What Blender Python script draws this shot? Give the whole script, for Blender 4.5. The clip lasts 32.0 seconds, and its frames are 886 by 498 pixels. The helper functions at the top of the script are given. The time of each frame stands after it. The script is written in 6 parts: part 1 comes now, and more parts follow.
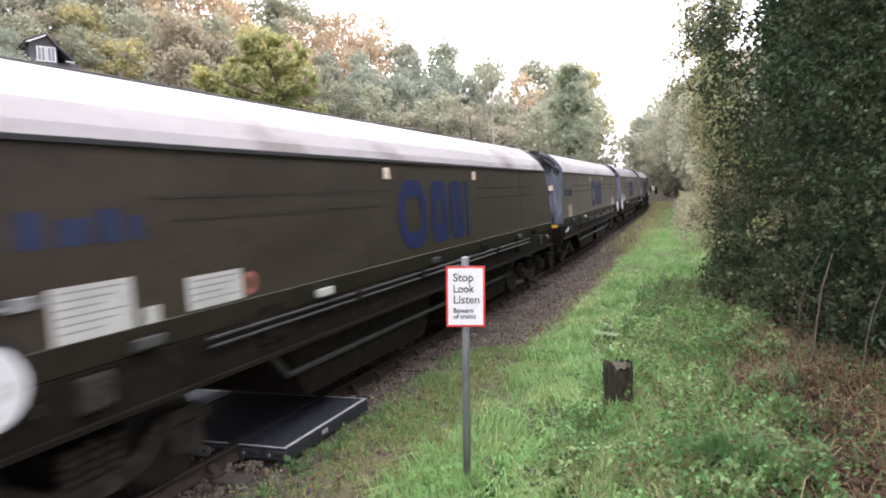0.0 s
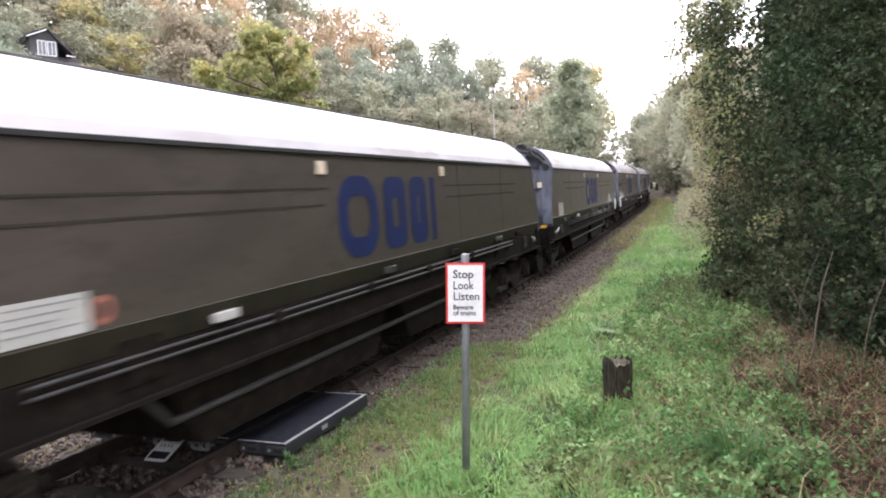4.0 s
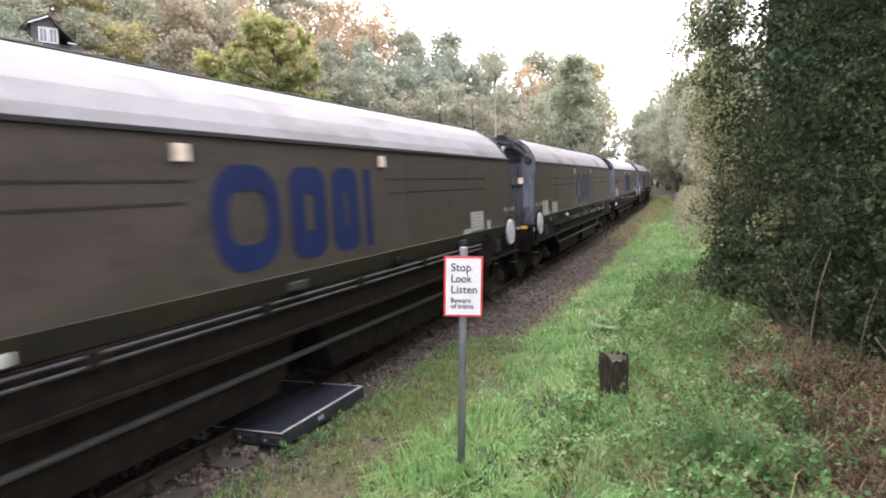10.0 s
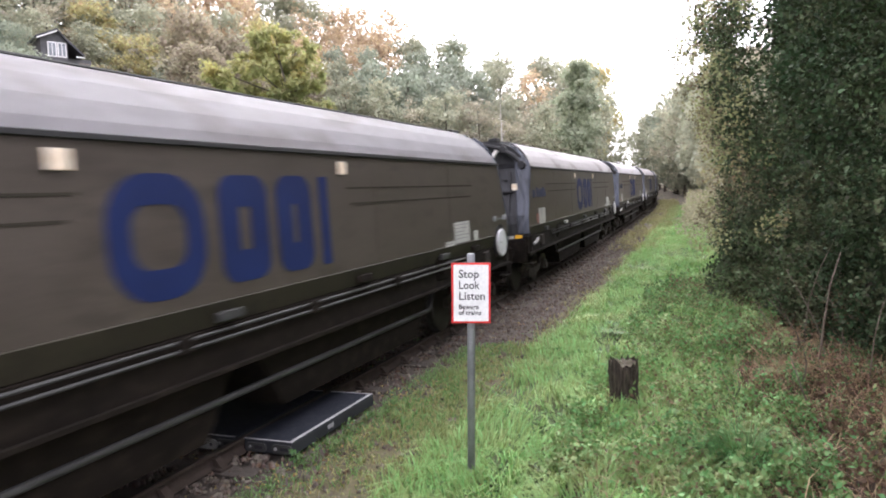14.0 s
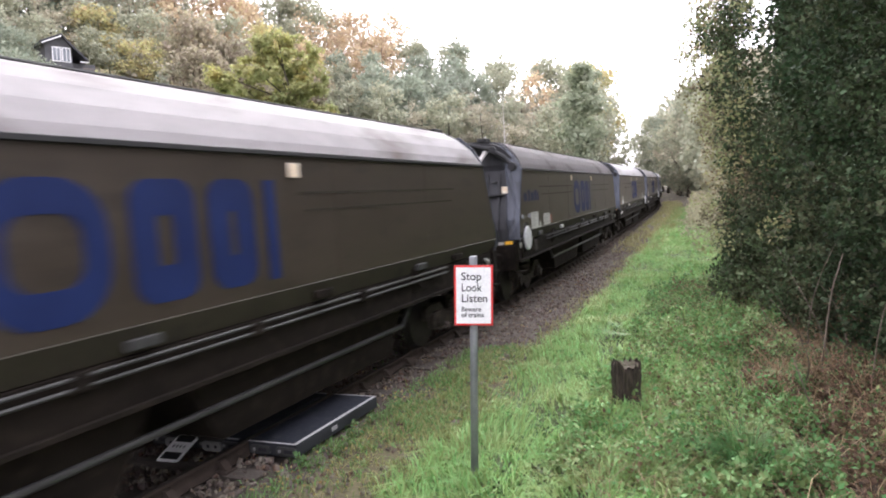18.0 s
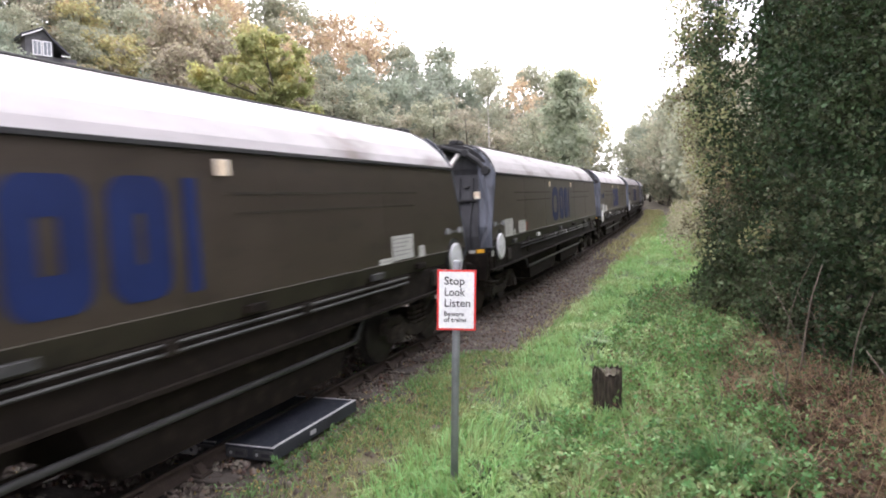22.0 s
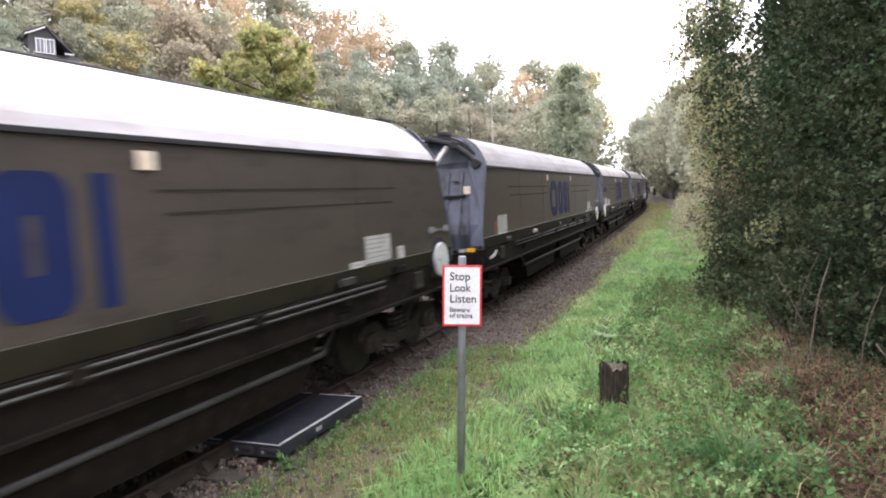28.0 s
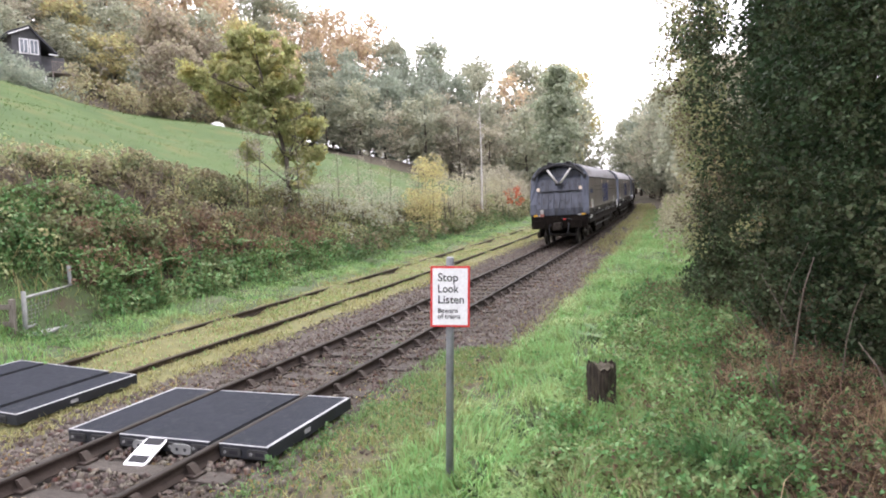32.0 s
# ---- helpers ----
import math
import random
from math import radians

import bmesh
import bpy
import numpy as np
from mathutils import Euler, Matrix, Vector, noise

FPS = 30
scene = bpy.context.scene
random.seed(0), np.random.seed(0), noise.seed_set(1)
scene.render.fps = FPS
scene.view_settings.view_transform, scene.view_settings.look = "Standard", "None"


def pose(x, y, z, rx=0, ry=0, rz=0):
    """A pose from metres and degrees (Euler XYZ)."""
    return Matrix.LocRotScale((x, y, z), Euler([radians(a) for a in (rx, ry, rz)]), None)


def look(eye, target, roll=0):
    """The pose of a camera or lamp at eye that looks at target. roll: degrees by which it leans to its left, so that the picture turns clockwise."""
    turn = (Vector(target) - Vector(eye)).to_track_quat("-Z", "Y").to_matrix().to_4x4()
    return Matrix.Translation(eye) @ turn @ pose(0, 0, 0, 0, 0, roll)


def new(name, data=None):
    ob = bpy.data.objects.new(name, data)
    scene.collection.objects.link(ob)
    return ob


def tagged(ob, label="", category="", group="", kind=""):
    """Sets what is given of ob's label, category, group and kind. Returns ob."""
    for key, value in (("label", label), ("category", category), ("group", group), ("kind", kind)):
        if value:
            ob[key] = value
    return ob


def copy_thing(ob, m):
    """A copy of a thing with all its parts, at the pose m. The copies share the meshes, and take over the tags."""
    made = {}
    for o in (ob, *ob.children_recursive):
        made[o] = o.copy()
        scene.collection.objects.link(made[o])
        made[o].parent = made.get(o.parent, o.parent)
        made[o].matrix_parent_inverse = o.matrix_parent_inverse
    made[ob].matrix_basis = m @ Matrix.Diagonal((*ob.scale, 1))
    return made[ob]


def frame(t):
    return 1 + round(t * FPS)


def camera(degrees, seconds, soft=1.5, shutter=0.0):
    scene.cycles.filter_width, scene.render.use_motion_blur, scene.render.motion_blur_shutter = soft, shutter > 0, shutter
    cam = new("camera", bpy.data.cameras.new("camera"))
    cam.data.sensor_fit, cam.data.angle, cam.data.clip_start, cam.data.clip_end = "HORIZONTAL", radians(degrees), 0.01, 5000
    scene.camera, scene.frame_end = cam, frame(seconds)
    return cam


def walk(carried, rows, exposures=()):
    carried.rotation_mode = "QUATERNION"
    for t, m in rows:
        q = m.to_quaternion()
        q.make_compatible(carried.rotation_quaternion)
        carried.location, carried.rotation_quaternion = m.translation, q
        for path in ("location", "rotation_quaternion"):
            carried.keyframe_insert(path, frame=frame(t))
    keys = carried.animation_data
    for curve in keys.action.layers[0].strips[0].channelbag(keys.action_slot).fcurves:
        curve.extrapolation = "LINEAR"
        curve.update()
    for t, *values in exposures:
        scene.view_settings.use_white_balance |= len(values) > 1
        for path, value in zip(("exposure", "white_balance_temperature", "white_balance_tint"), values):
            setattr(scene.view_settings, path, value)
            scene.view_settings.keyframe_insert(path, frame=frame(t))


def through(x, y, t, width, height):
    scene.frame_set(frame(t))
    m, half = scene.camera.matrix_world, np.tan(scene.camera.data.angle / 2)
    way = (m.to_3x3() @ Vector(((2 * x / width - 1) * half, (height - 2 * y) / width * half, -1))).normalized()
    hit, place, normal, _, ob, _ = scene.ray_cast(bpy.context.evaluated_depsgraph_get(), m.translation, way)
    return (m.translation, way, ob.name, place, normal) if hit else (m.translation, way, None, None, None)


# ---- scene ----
cam = camera(67.64, 32.0, soft=1.9, shutter=0.5)
PATH = [
    (0.0, 5.625, -0.019, 2.813, 84.700, 1.045, 22.944),
    (0.5, 5.623, -0.005, 2.815, 84.912, 1.425, 22.819),
    (1.0, 5.623, -0.003, 2.817, 85.160, 1.598, 22.676),
    (1.5, 5.625, -0.008, 2.812, 85.346, 1.383, 22.708),
    (2.0, 5.623, -0.028, 2.815, 85.273, 0.813, 22.756),
    (2.5, 5.634, -0.032, 2.815, 85.116, 0.820, 22.870),
    (3.0, 5.632, -0.023, 2.812, 84.758, 0.855, 22.991),
    (3.5, 5.626, -0.015, 2.819, 84.584, 0.832, 22.950),
    (5.5, 5.647, -0.025, 2.822, 83.605, 0.874, 23.275),
    (6.0, 5.644, -0.020, 2.827, 83.676, 0.860, 23.173),
    (6.5, 5.646, -0.020, 2.819, 83.882, 0.767, 23.026),
    (7.0, 5.648, -0.029, 2.822, 84.005, 0.724, 22.854),
    (7.5, 5.650, -0.033, 2.821, 84.042, 0.521, 22.842),
    (8.0, 5.655, -0.034, 2.819, 84.050, 0.324, 22.900),
    (8.5, 5.649, -0.025, 2.818, 84.020, 0.323, 22.940),
    (9.0, 5.641, -0.019, 2.813, 83.964, 0.378, 23.055),
    (9.5, 5.639, -0.020, 2.813, 83.871, 0.326, 23.111),
    (10.0, 5.640, -0.022, 2.812, 83.819, -0.070, 23.047),
    (10.5, 5.642, -0.026, 2.811, 83.932, -0.359, 23.038),
    (11.0, 5.647, -0.037, 2.814, 84.100, -0.105, 23.125),
    (11.5, 5.655, -0.031, 2.812, 84.207, 0.084, 23.263),
    (12.0, 5.649, -0.025, 2.814, 84.238, 0.122, 23.382),
    (12.5, 5.648, -0.030, 2.816, 84.269, 0.072, 23.442),
    (13.0, 5.640, -0.036, 2.812, 84.352, 0.040, 23.500),
    (13.5, 5.644, -0.027, 2.815, 84.433, 0.347, 23.585),
    (14.0, 5.648, -0.031, 2.811, 84.430, 0.760, 23.631),
    (14.5, 5.657, -0.029, 2.816, 84.401, 0.775, 23.789),
    (16.5, 5.668, -0.030, 2.811, 84.371, 1.239, 24.063),
    (17.0, 5.666, -0.038, 2.815, 84.363, 1.072, 23.987),
    (17.5, 5.668, -0.051, 2.821, 84.503, 1.002, 23.966),
    (18.0, 5.669, -0.057, 2.815, 84.660, 1.004, 23.904),
    (18.5, 5.662, -0.053, 2.818, 84.766, 1.112, 23.701),
    (19.0, 5.661, -0.056, 2.819, 84.795, 0.711, 23.398),
    (19.5, 5.661, -0.051, 2.815, 84.751, 0.421, 23.233),
    (20.0, 5.660, -0.042, 2.810, 84.711, -0.009, 23.075),
    (20.5, 5.651, -0.030, 2.814, 84.788, -0.138, 22.891),
    (21.0, 5.649, -0.034, 2.810, 84.986, -0.109, 22.789),
    (21.5, 5.642, -0.029, 2.816, 85.014, -0.187, 22.637),
    (22.0, 5.642, -0.023, 2.811, 84.993, -0.216, 22.493),
    (22.5, 5.644, -0.023, 2.814, 85.034, -0.346, 22.307),
    (23.0, 5.646, -0.026, 2.809, 85.028, -0.128, 22.183),
    (23.5, 5.643, -0.021, 2.812, 84.995, -0.003, 22.131),
    (24.0, 5.650, -0.025, 2.812, 84.868, 0.265, 22.270),
    (24.5, 5.645, -0.020, 2.808, 84.627, 0.274, 22.629),
    (25.0, 5.641, -0.016, 2.806, 84.587, 0.348, 23.105),
    (25.5, 5.639, -0.017, 2.808, 84.539, 0.387, 23.434),
    (27.5, 5.605, 0.037, 2.811, 84.430, 0.061, 23.032),
    (28.0, 5.614, 0.018, 2.812, 84.547, 0.215, 22.811),
    (28.5, 5.622, 0.017, 2.814, 84.606, 0.451, 22.644),
    (29.0, 5.629, 0.007, 2.814, 84.671, 0.509, 22.425),
    (29.5, 5.627, 0.011, 2.813, 84.782, 0.402, 22.184),
    (30.0, 5.627, 0.008, 2.814, 84.850, 0.317, 21.994),
    (30.5, 5.620, 0.020, 2.807, 84.870, 0.149, 21.872),
    (31.0, 5.619, 0.020, 2.810, 84.868, 0.266, 21.748),
    (31.5, 5.620, 0.022, 2.807, 84.822, 0.380, 21.728),
    (32.0, 5.628, 0.000, 2.814, 84.636, 0.326, 21.800),
]
EXPOSURE = 1.89
walk(cam, [(r[0], pose(*r[1:])) for r in PATH], exposures=[(0.0, EXPOSURE), (31.0, EXPOSURE), (31.6, EXPOSURE - 0.1), (32.0, EXPOSURE - 0.2)])

# ---- light: bright overcast sky, a weak wide sun behind the cloud ----
world = bpy.data.worlds.new("overcast")
scene.world = world
world.use_nodes = True
wn = world.node_tree
bg = wn.nodes["Background"]
sky = wn.nodes.new("ShaderNodeTexSky")
sky.sky_type = "NISHITA"
sky.sun_disc = False
sky.sun_elevation, sky.sun_rotation = radians(45), radians(-20)
sky.air_density, sky.dust_density, sky.ozone_density = 1.0, 6.0, 1.0
cloud = wn.nodes.new("ShaderNodeHueSaturation")
cloud.inputs["Saturation"].default_value = 0.12
wn.links.new(sky.outputs["Color"], cloud.inputs["Color"])
veil = wn.nodes.new("ShaderNodeMix")
veil.data_type = "RGBA"
veil.inputs["Factor"].default_value = 0.65
veil.inputs[7].default_value = (6.75, 6.35, 7.4, 1)
wn.links.new(cloud.outputs["Color"], veil.inputs[6])
wn.links.new(veil.outputs[2], bg.inputs["Color"])
bg.inputs["Strength"].default_value = 0.15
sun_data = bpy.data.lights.new("sun", "SUN")
sun_data.energy, sun_data.angle, sun_data.color = 0.6, radians(60), (1.0, 0.98, 0.95)
sun = new("sun", sun_data)
sun.matrix_world = look((0, 0, 60), (-18, -52, 0))
tagged(sun, kind="structure")


# ---- materials ----
def mat(name, a, b, scale=4.0, rough=0.8, metal=0.0, bump=0.15, fine=40.0, c=None, vary=0.0, coords="Object", spec=0.5, stretch=None, rough_to=None):
    """A noise-mixed surface: two colours at a coarse and a fine scale, an optional third for stains, relief, and a spread of value from piece to piece."""
    m = bpy.data.materials.new(name)
    m.use_nodes = True
    nt = m.node_tree
    N, K = nt.nodes, nt.links
    p = N["Principled BSDF"]
    p.inputs["Metallic"].default_value = metal
    p.inputs["Specular IOR Level"].default_value = spec
    tc = N.new("ShaderNodeTexCoord")
    src = tc.outputs[coords]
    if stretch:
        mp = N.new("ShaderNodeMapping")
        mp.inputs["Scale"].default_value = stretch
        K.new(src, mp.inputs["Vector"])
        src = mp.outputs["Vector"]

    def noise_at(sc, detail):
        t = N.new("ShaderNodeTexNoise")
        t.inputs["Scale"].default_value, t.inputs["Detail"].default_value = sc, detail
        K.new(src, t.inputs["Vector"])
        return t.outputs["Fac"]

    def ramp(fac, lo, hi):
        r = N.new("ShaderNodeMapRange")
        r.inputs["From Min"].default_value, r.inputs["From Max"].default_value = lo, hi
        K.new(fac, r.inputs["Value"])
        return r.outputs["Result"]

    def mix(fac, x, y):
        n = N.new("ShaderNodeMix")
        n.data_type = "RGBA"
        K.new(fac, n.inputs["Factor"])
        for sock, v in ((n.inputs[6], x), (n.inputs[7], y)):
            if isinstance(v, tuple):
                sock.default_value = (*v, 1)
            else:
                K.new(v, sock)
        return n.outputs[2]

    coarse, small = noise_at(scale, 5), noise_at(fine, 3)
    col = mix(ramp(coarse, 0.35, 0.65), a, b)
    if c:
        col = mix(ramp(noise_at(scale * 2.7, 6), 0.52, 0.68), col, c)
    hsv = N.new("ShaderNodeHueSaturation")
    K.new(col, hsv.inputs["Color"])
    val = N.new("ShaderNodeMapRange")
    val.inputs["To Min"].default_value, val.inputs["To Max"].default_value = 0.82, 1.18
    K.new(small, val.inputs["Value"])
    if vary:
        info, geo = N.new("ShaderNodeObjectInfo"), N.new("ShaderNodeNewGeometry")
        add = N.new("ShaderNodeMath")
        K.new(info.outputs["Random"], add.inputs[0])
        K.new(geo.outputs["Random Per Island"], add.inputs[1])
        spread = N.new("ShaderNodeMapRange")
        spread.inputs["From Max"].default_value = 2.0
        spread.inputs["To Min"].default_value, spread.inputs["To Max"].default_value = 1 - vary, 1 + vary
        K.new(add.outputs[0], spread.inputs["Value"])
        mul = N.new("ShaderNodeMath")
        mul.operation = "MULTIPLY"
        K.new(spread.outputs["Result"], mul.inputs[0])
        K.new(val.outputs["Result"], mul.inputs[1])
        K.new(mul.outputs[0], hsv.inputs["Value"])
        hue = N.new("ShaderNodeMapRange")
        hue.inputs["To Min"].default_value, hue.inputs["To Max"].default_value = 0.5 - vary * 0.06, 0.5 + vary * 0.06
        K.new(geo.outputs["Random Per Island"], hue.inputs["Value"])
        K.new(hue.outputs["Result"], hsv.inputs["Hue"])
    else:
        K.new(val.outputs["Result"], hsv.inputs["Value"])
    K.new(hsv.outputs["Color"], p.inputs["Base Color"])
    rr = N.new("ShaderNodeMapRange")
    rr.inputs["To Min"].default_value = rough
    rr.inputs["To Max"].default_value = rough_to if rough_to else min(1.0, rough + 0.12)
    K.new(coarse, rr.inputs["Value"])
    K.new(rr.outputs["Result"], p.inputs["Roughness"])
    if bump:
        bp = N.new("ShaderNodeBump")
        bp.inputs["Strength"].default_value, bp.inputs["Distance"].default_value = bump, 0.02
        K.new(small, bp.inputs["Height"])
        K.new(bp.outputs["Normal"], p.inputs["Normal"])
    return m


def leaf_mat(name, a, b, c, vary=0.5, gloss=0.55, through=0.4):
    """Leaves: colour by island, a little light passing through the blade."""
    m = mat(name, a, b, scale=0.35, rough=gloss, bump=0.0, fine=9.0, c=c, vary=vary, spec=0.25)
    nt = m.node_tree
    p, out = nt.nodes["Principled BSDF"], nt.nodes["Material Output"]
    glow = nt.nodes.new("ShaderNodeBsdfTranslucent")
    nt.links.new(p.inputs["Base Color"].links[0].from_socket, glow.inputs["Color"])
    both = nt.nodes.new("ShaderNodeMixShader")
    both.inputs["Fac"].default_value = through
    nt.links.new(p.outputs[0], both.inputs[1])
    nt.links.new(glow.outputs[0], both.inputs[2])
    nt.links.new(both.outputs[0], out.inputs["Surface"])
    return m


M = {
    "olive": mat("wagon_side_paint", (0.058, 0.0475, 0.039), (0.073, 0.06, 0.05), 0.7, 0.36, bump=0.05, fine=14, c=(0.049, 0.04, 0.033), stretch=(1, 1, 3), spec=0.5),
    # darker olive than the side sheet, for the skirt and swage lines
    "olive_low": mat("wagon_dark_olive_paint", (0.023, 0.0195, 0.0125), (0.033, 0.028, 0.018), 1.5, 0.65, bump=0.08, fine=18, c=(0.017, 0.0145, 0.0105), spec=0.3),
    "blue_grey": mat("wagon_end_paint", (0.0753, 0.0861, 0.114), (0.105, 0.119, 0.155), 1.0, 0.5, bump=0.05, fine=16, c=(0.056, 0.0627, 0.0768), stretch=(3, 3, 0.5)),
    "silver": mat("silver_roof_sheet", (0.43, 0.415, 0.44), (0.51, 0.495, 0.52), 0.6, 0.5, bump=0.02, fine=6, c=(0.34, 0.31, 0.31), rough_to=0.62, stretch=(1, 0.4, 1)),
    "silver_dirty": mat("sooty_silver_roof_sheet", (0.37, 0.345, 0.355), (0.48, 0.455, 0.47), 0.5, 0.52, bump=0.02, fine=6, c=(0.2, 0.165, 0.155), rough_to=0.64, stretch=(1, 0.4, 1)),
    "olive_brown": mat("wagon_side_paint_brown_with_dust", (0.033, 0.0245, 0.0175), (0.044, 0.0335, 0.0245), 0.7, 0.38, bump=0.05, fine=14, c=(0.0275, 0.0205, 0.015), stretch=(1, 1, 3), spec=0.5),
    "end_soot": mat("sooty_streaked_end_paint", (0.046, 0.0515, 0.066), (0.095, 0.106, 0.136), 0.9, 0.42, bump=0.05, fine=16, c=(0.024, 0.026, 0.033), stretch=(3, 3, 0.35)),
    "end_black": mat("soot_blackened_end_paint", (0.0105, 0.0107, 0.012), (0.025, 0.026, 0.03), 0.9, 0.6, bump=0.05, fine=16, c=(0.036, 0.037, 0.041), stretch=(3, 3, 0.35)),
    "moss_turf": mat("yellow_green_mossy_turf", (0.115, 0.112, 0.043), (0.165, 0.152, 0.06), 3.0, 0.95, bump=0.8, fine=24, c=(0.085, 0.105, 0.036)),
    "black": mat("black_mechanism_paint", (0.01, 0.01, 0.0115), (0.018, 0.018, 0.02), 3, 0.65, bump=0.1),
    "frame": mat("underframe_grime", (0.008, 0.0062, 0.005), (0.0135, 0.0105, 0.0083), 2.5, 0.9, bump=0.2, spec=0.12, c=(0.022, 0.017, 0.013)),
    "bogie": mat("bogie_rusty_steel", (0.014, 0.0115, 0.0092), (0.026, 0.021, 0.0165), 4, 0.8, bump=0.3, c=(0.055, 0.043, 0.032), spec=0.3),
    "tread": mat("worn_wheel_steel", (0.03, 0.027, 0.025), (0.055, 0.05, 0.045), 5, 0.5, metal=0.6, bump=0.05),
    "pipe": mat("galvanised_pipe", (0.045, 0.045, 0.045), (0.075, 0.075, 0.075), 3, 0.55, metal=0.4, bump=0.05),
    "strut": mat("bare_aluminium_strut", (0.62, 0.6, 0.56), (0.75, 0.73, 0.7), 5, 0.4, metal=0.3, bump=0.05),
    "white": mat("white_sign_face", (0.84, 0.84, 0.84), (0.88, 0.88, 0.88), 3, 0.5, bump=0.0),
    "disc": mat("white_brake_disc_enamel", (0.58, 0.59, 0.61), (0.68, 0.69, 0.71), 3, 0.4, bump=0.03, c=(0.5, 0.5, 0.5)),
    "label": mat("white_data_panel", (0.4, 0.4, 0.375), (0.49, 0.49, 0.46), 4, 0.6, bump=0.0),
    "ink": mat("dark_print", (0.01, 0.01, 0.014), (0.018, 0.018, 0.022), 6, 0.7, bump=0.0),
    "print": mat("grey_small_print", (0.22, 0.22, 0.22), (0.28, 0.28, 0.28), 9, 0.7, bump=0.0),
    "blue": mat("blue_vinyl_marking", (0.0048, 0.013, 0.0675), (0.0072, 0.0182, 0.0863), 1.5, 0.6, bump=0.0, spec=0.25),
    "blue_old": mat("faded_blue_vinyl", (0.0168, 0.0255, 0.064), (0.0252, 0.0345, 0.08), 2.5, 0.65, bump=0.0, spec=0.25),
    "red": mat("red_enamel", (0.62, 0.03, 0.03), (0.72, 0.04, 0.04), 4, 0.45, bump=0.0),
    "red_mark": mat("faded_red_marking", (0.3, 0.1, 0.075), (0.38, 0.15, 0.11), 4, 0.6, bump=0.0),
    "amber": mat("amber_reflector", (0.85, 0.42, 0.03), (0.9, 0.5, 0.05), 4, 0.3, bump=0.0),
    "peach": mat("dirty_white_reflector", (0.72, 0.58, 0.42), (0.85, 0.75, 0.62), 9, 0.4, bump=0.0),
    "spray": mat("white_spray_paint", (0.2, 0.195, 0.165), (0.28, 0.27, 0.235), 3, 0.8, bump=0.0),
    "rail": mat("rail_side_rust", (0.032, 0.022, 0.017), (0.055, 0.039, 0.03), 6, 0.8, bump=0.25),
    "rail_top": mat("worn_rail_head", (0.024, 0.019, 0.0155), (0.038, 0.03, 0.025), 3, 0.7, bump=0.02, spec=0.25),
    "rust": mat("rusted_siding_rail", (0.032, 0.022, 0.015), (0.06, 0.042, 0.028), 8, 0.9, bump=0.3),
    "sleeper": mat("weathered_timber_sleeper", (0.048, 0.039, 0.033), (0.088, 0.074, 0.063), 5, 0.9, bump=0.5, c=(0.035, 0.028, 0.023), stretch=(1, 8, 8), vary=0.2),
    "ballast": mat("ballast_bed", (0.052, 0.042, 0.035), (0.092, 0.076, 0.064), 9, 0.95, bump=1.0, fine=26, c=(0.08, 0.063, 0.052)),
    "stone": mat("ballast_stone", (0.078, 0.064, 0.052), (0.165, 0.142, 0.123), 3, 0.95, bump=0.2, c=(0.115, 0.068, 0.046), vary=0.6, spec=0.2),
    "rubber": mat("ribbed_rubber_panel", (0.0117, 0.0143, 0.0221), (0.0189, 0.0215, 0.0312), 3, 0.8, bump=0.25, fine=90, c=(0.026, 0.0286, 0.0364), spec=0.2),
    "rubber_side": mat("rubber_panel_side", (0.011, 0.013, 0.017), (0.019, 0.022, 0.028), 4, 0.6, bump=0.1),
    "edge": mat("white_edge_marking", (0.272, 0.272, 0.28), (0.4, 0.4, 0.408), 9, 0.7, bump=0.1, c=(0.24, 0.24, 0.24)),
    "galv": mat("galvanised_post", (0.2, 0.21, 0.22), (0.28, 0.29, 0.3), 6, 0.55, metal=0.35, bump=0.05),
    "steel_grey": mat("weathered_grey_steel", (0.2, 0.21, 0.2), (0.3, 0.3, 0.29), 6, 0.7, metal=0.2, bump=0.1),
    "timber": mat("grey_weathered_timber", (0.16, 0.14, 0.12), (0.26, 0.23, 0.2), 6, 0.9, bump=0.4, stretch=(6, 6, 1)),
    "earth": mat("leaf_littered_bank_soil", (0.036, 0.026, 0.017), (0.065, 0.046, 0.03), 1.2, 0.95, bump=0.6, fine=12, c=(0.07, 0.075, 0.03)),
    "turf": mat("rough_green_turf", (0.05, 0.072, 0.028), (0.075, 0.103, 0.04), 0.8, 0.9, bump=0.6, fine=20, c=(0.065, 0.055, 0.03)),
    "field": mat("pasture_grass", (0.054, 0.09, 0.03), (0.074, 0.112, 0.038), 0.13, 0.95, bump=0.5, fine=6, c=(0.1, 0.112, 0.04), spec=0.2),
    "dry_turf": mat("straw_tinted_turf", (0.08, 0.068, 0.038), (0.12, 0.105, 0.055), 5.0, 0.9, bump=0.6, fine=20, c=(0.07, 0.075, 0.03)),
    "blade": leaf_mat("fresh_grass_blades", (0.175, 0.31, 0.098), (0.25, 0.385, 0.146), (0.345, 0.415, 0.185), 0.6),
    "turf_blade": leaf_mat("pasture_blades", (0.075, 0.125, 0.042), (0.1, 0.152, 0.05), (0.14, 0.16, 0.06), 0.35),
    "tuft": leaf_mat("dark_sedge_blades", (0.11, 0.24, 0.08), (0.16, 0.31, 0.11), (0.22, 0.33, 0.14), 0.6),
    "blade_dry": leaf_mat("straw_grass_blades", (0.29, 0.275, 0.125), (0.37, 0.34, 0.165), (0.25, 0.285, 0.1), 0.4),
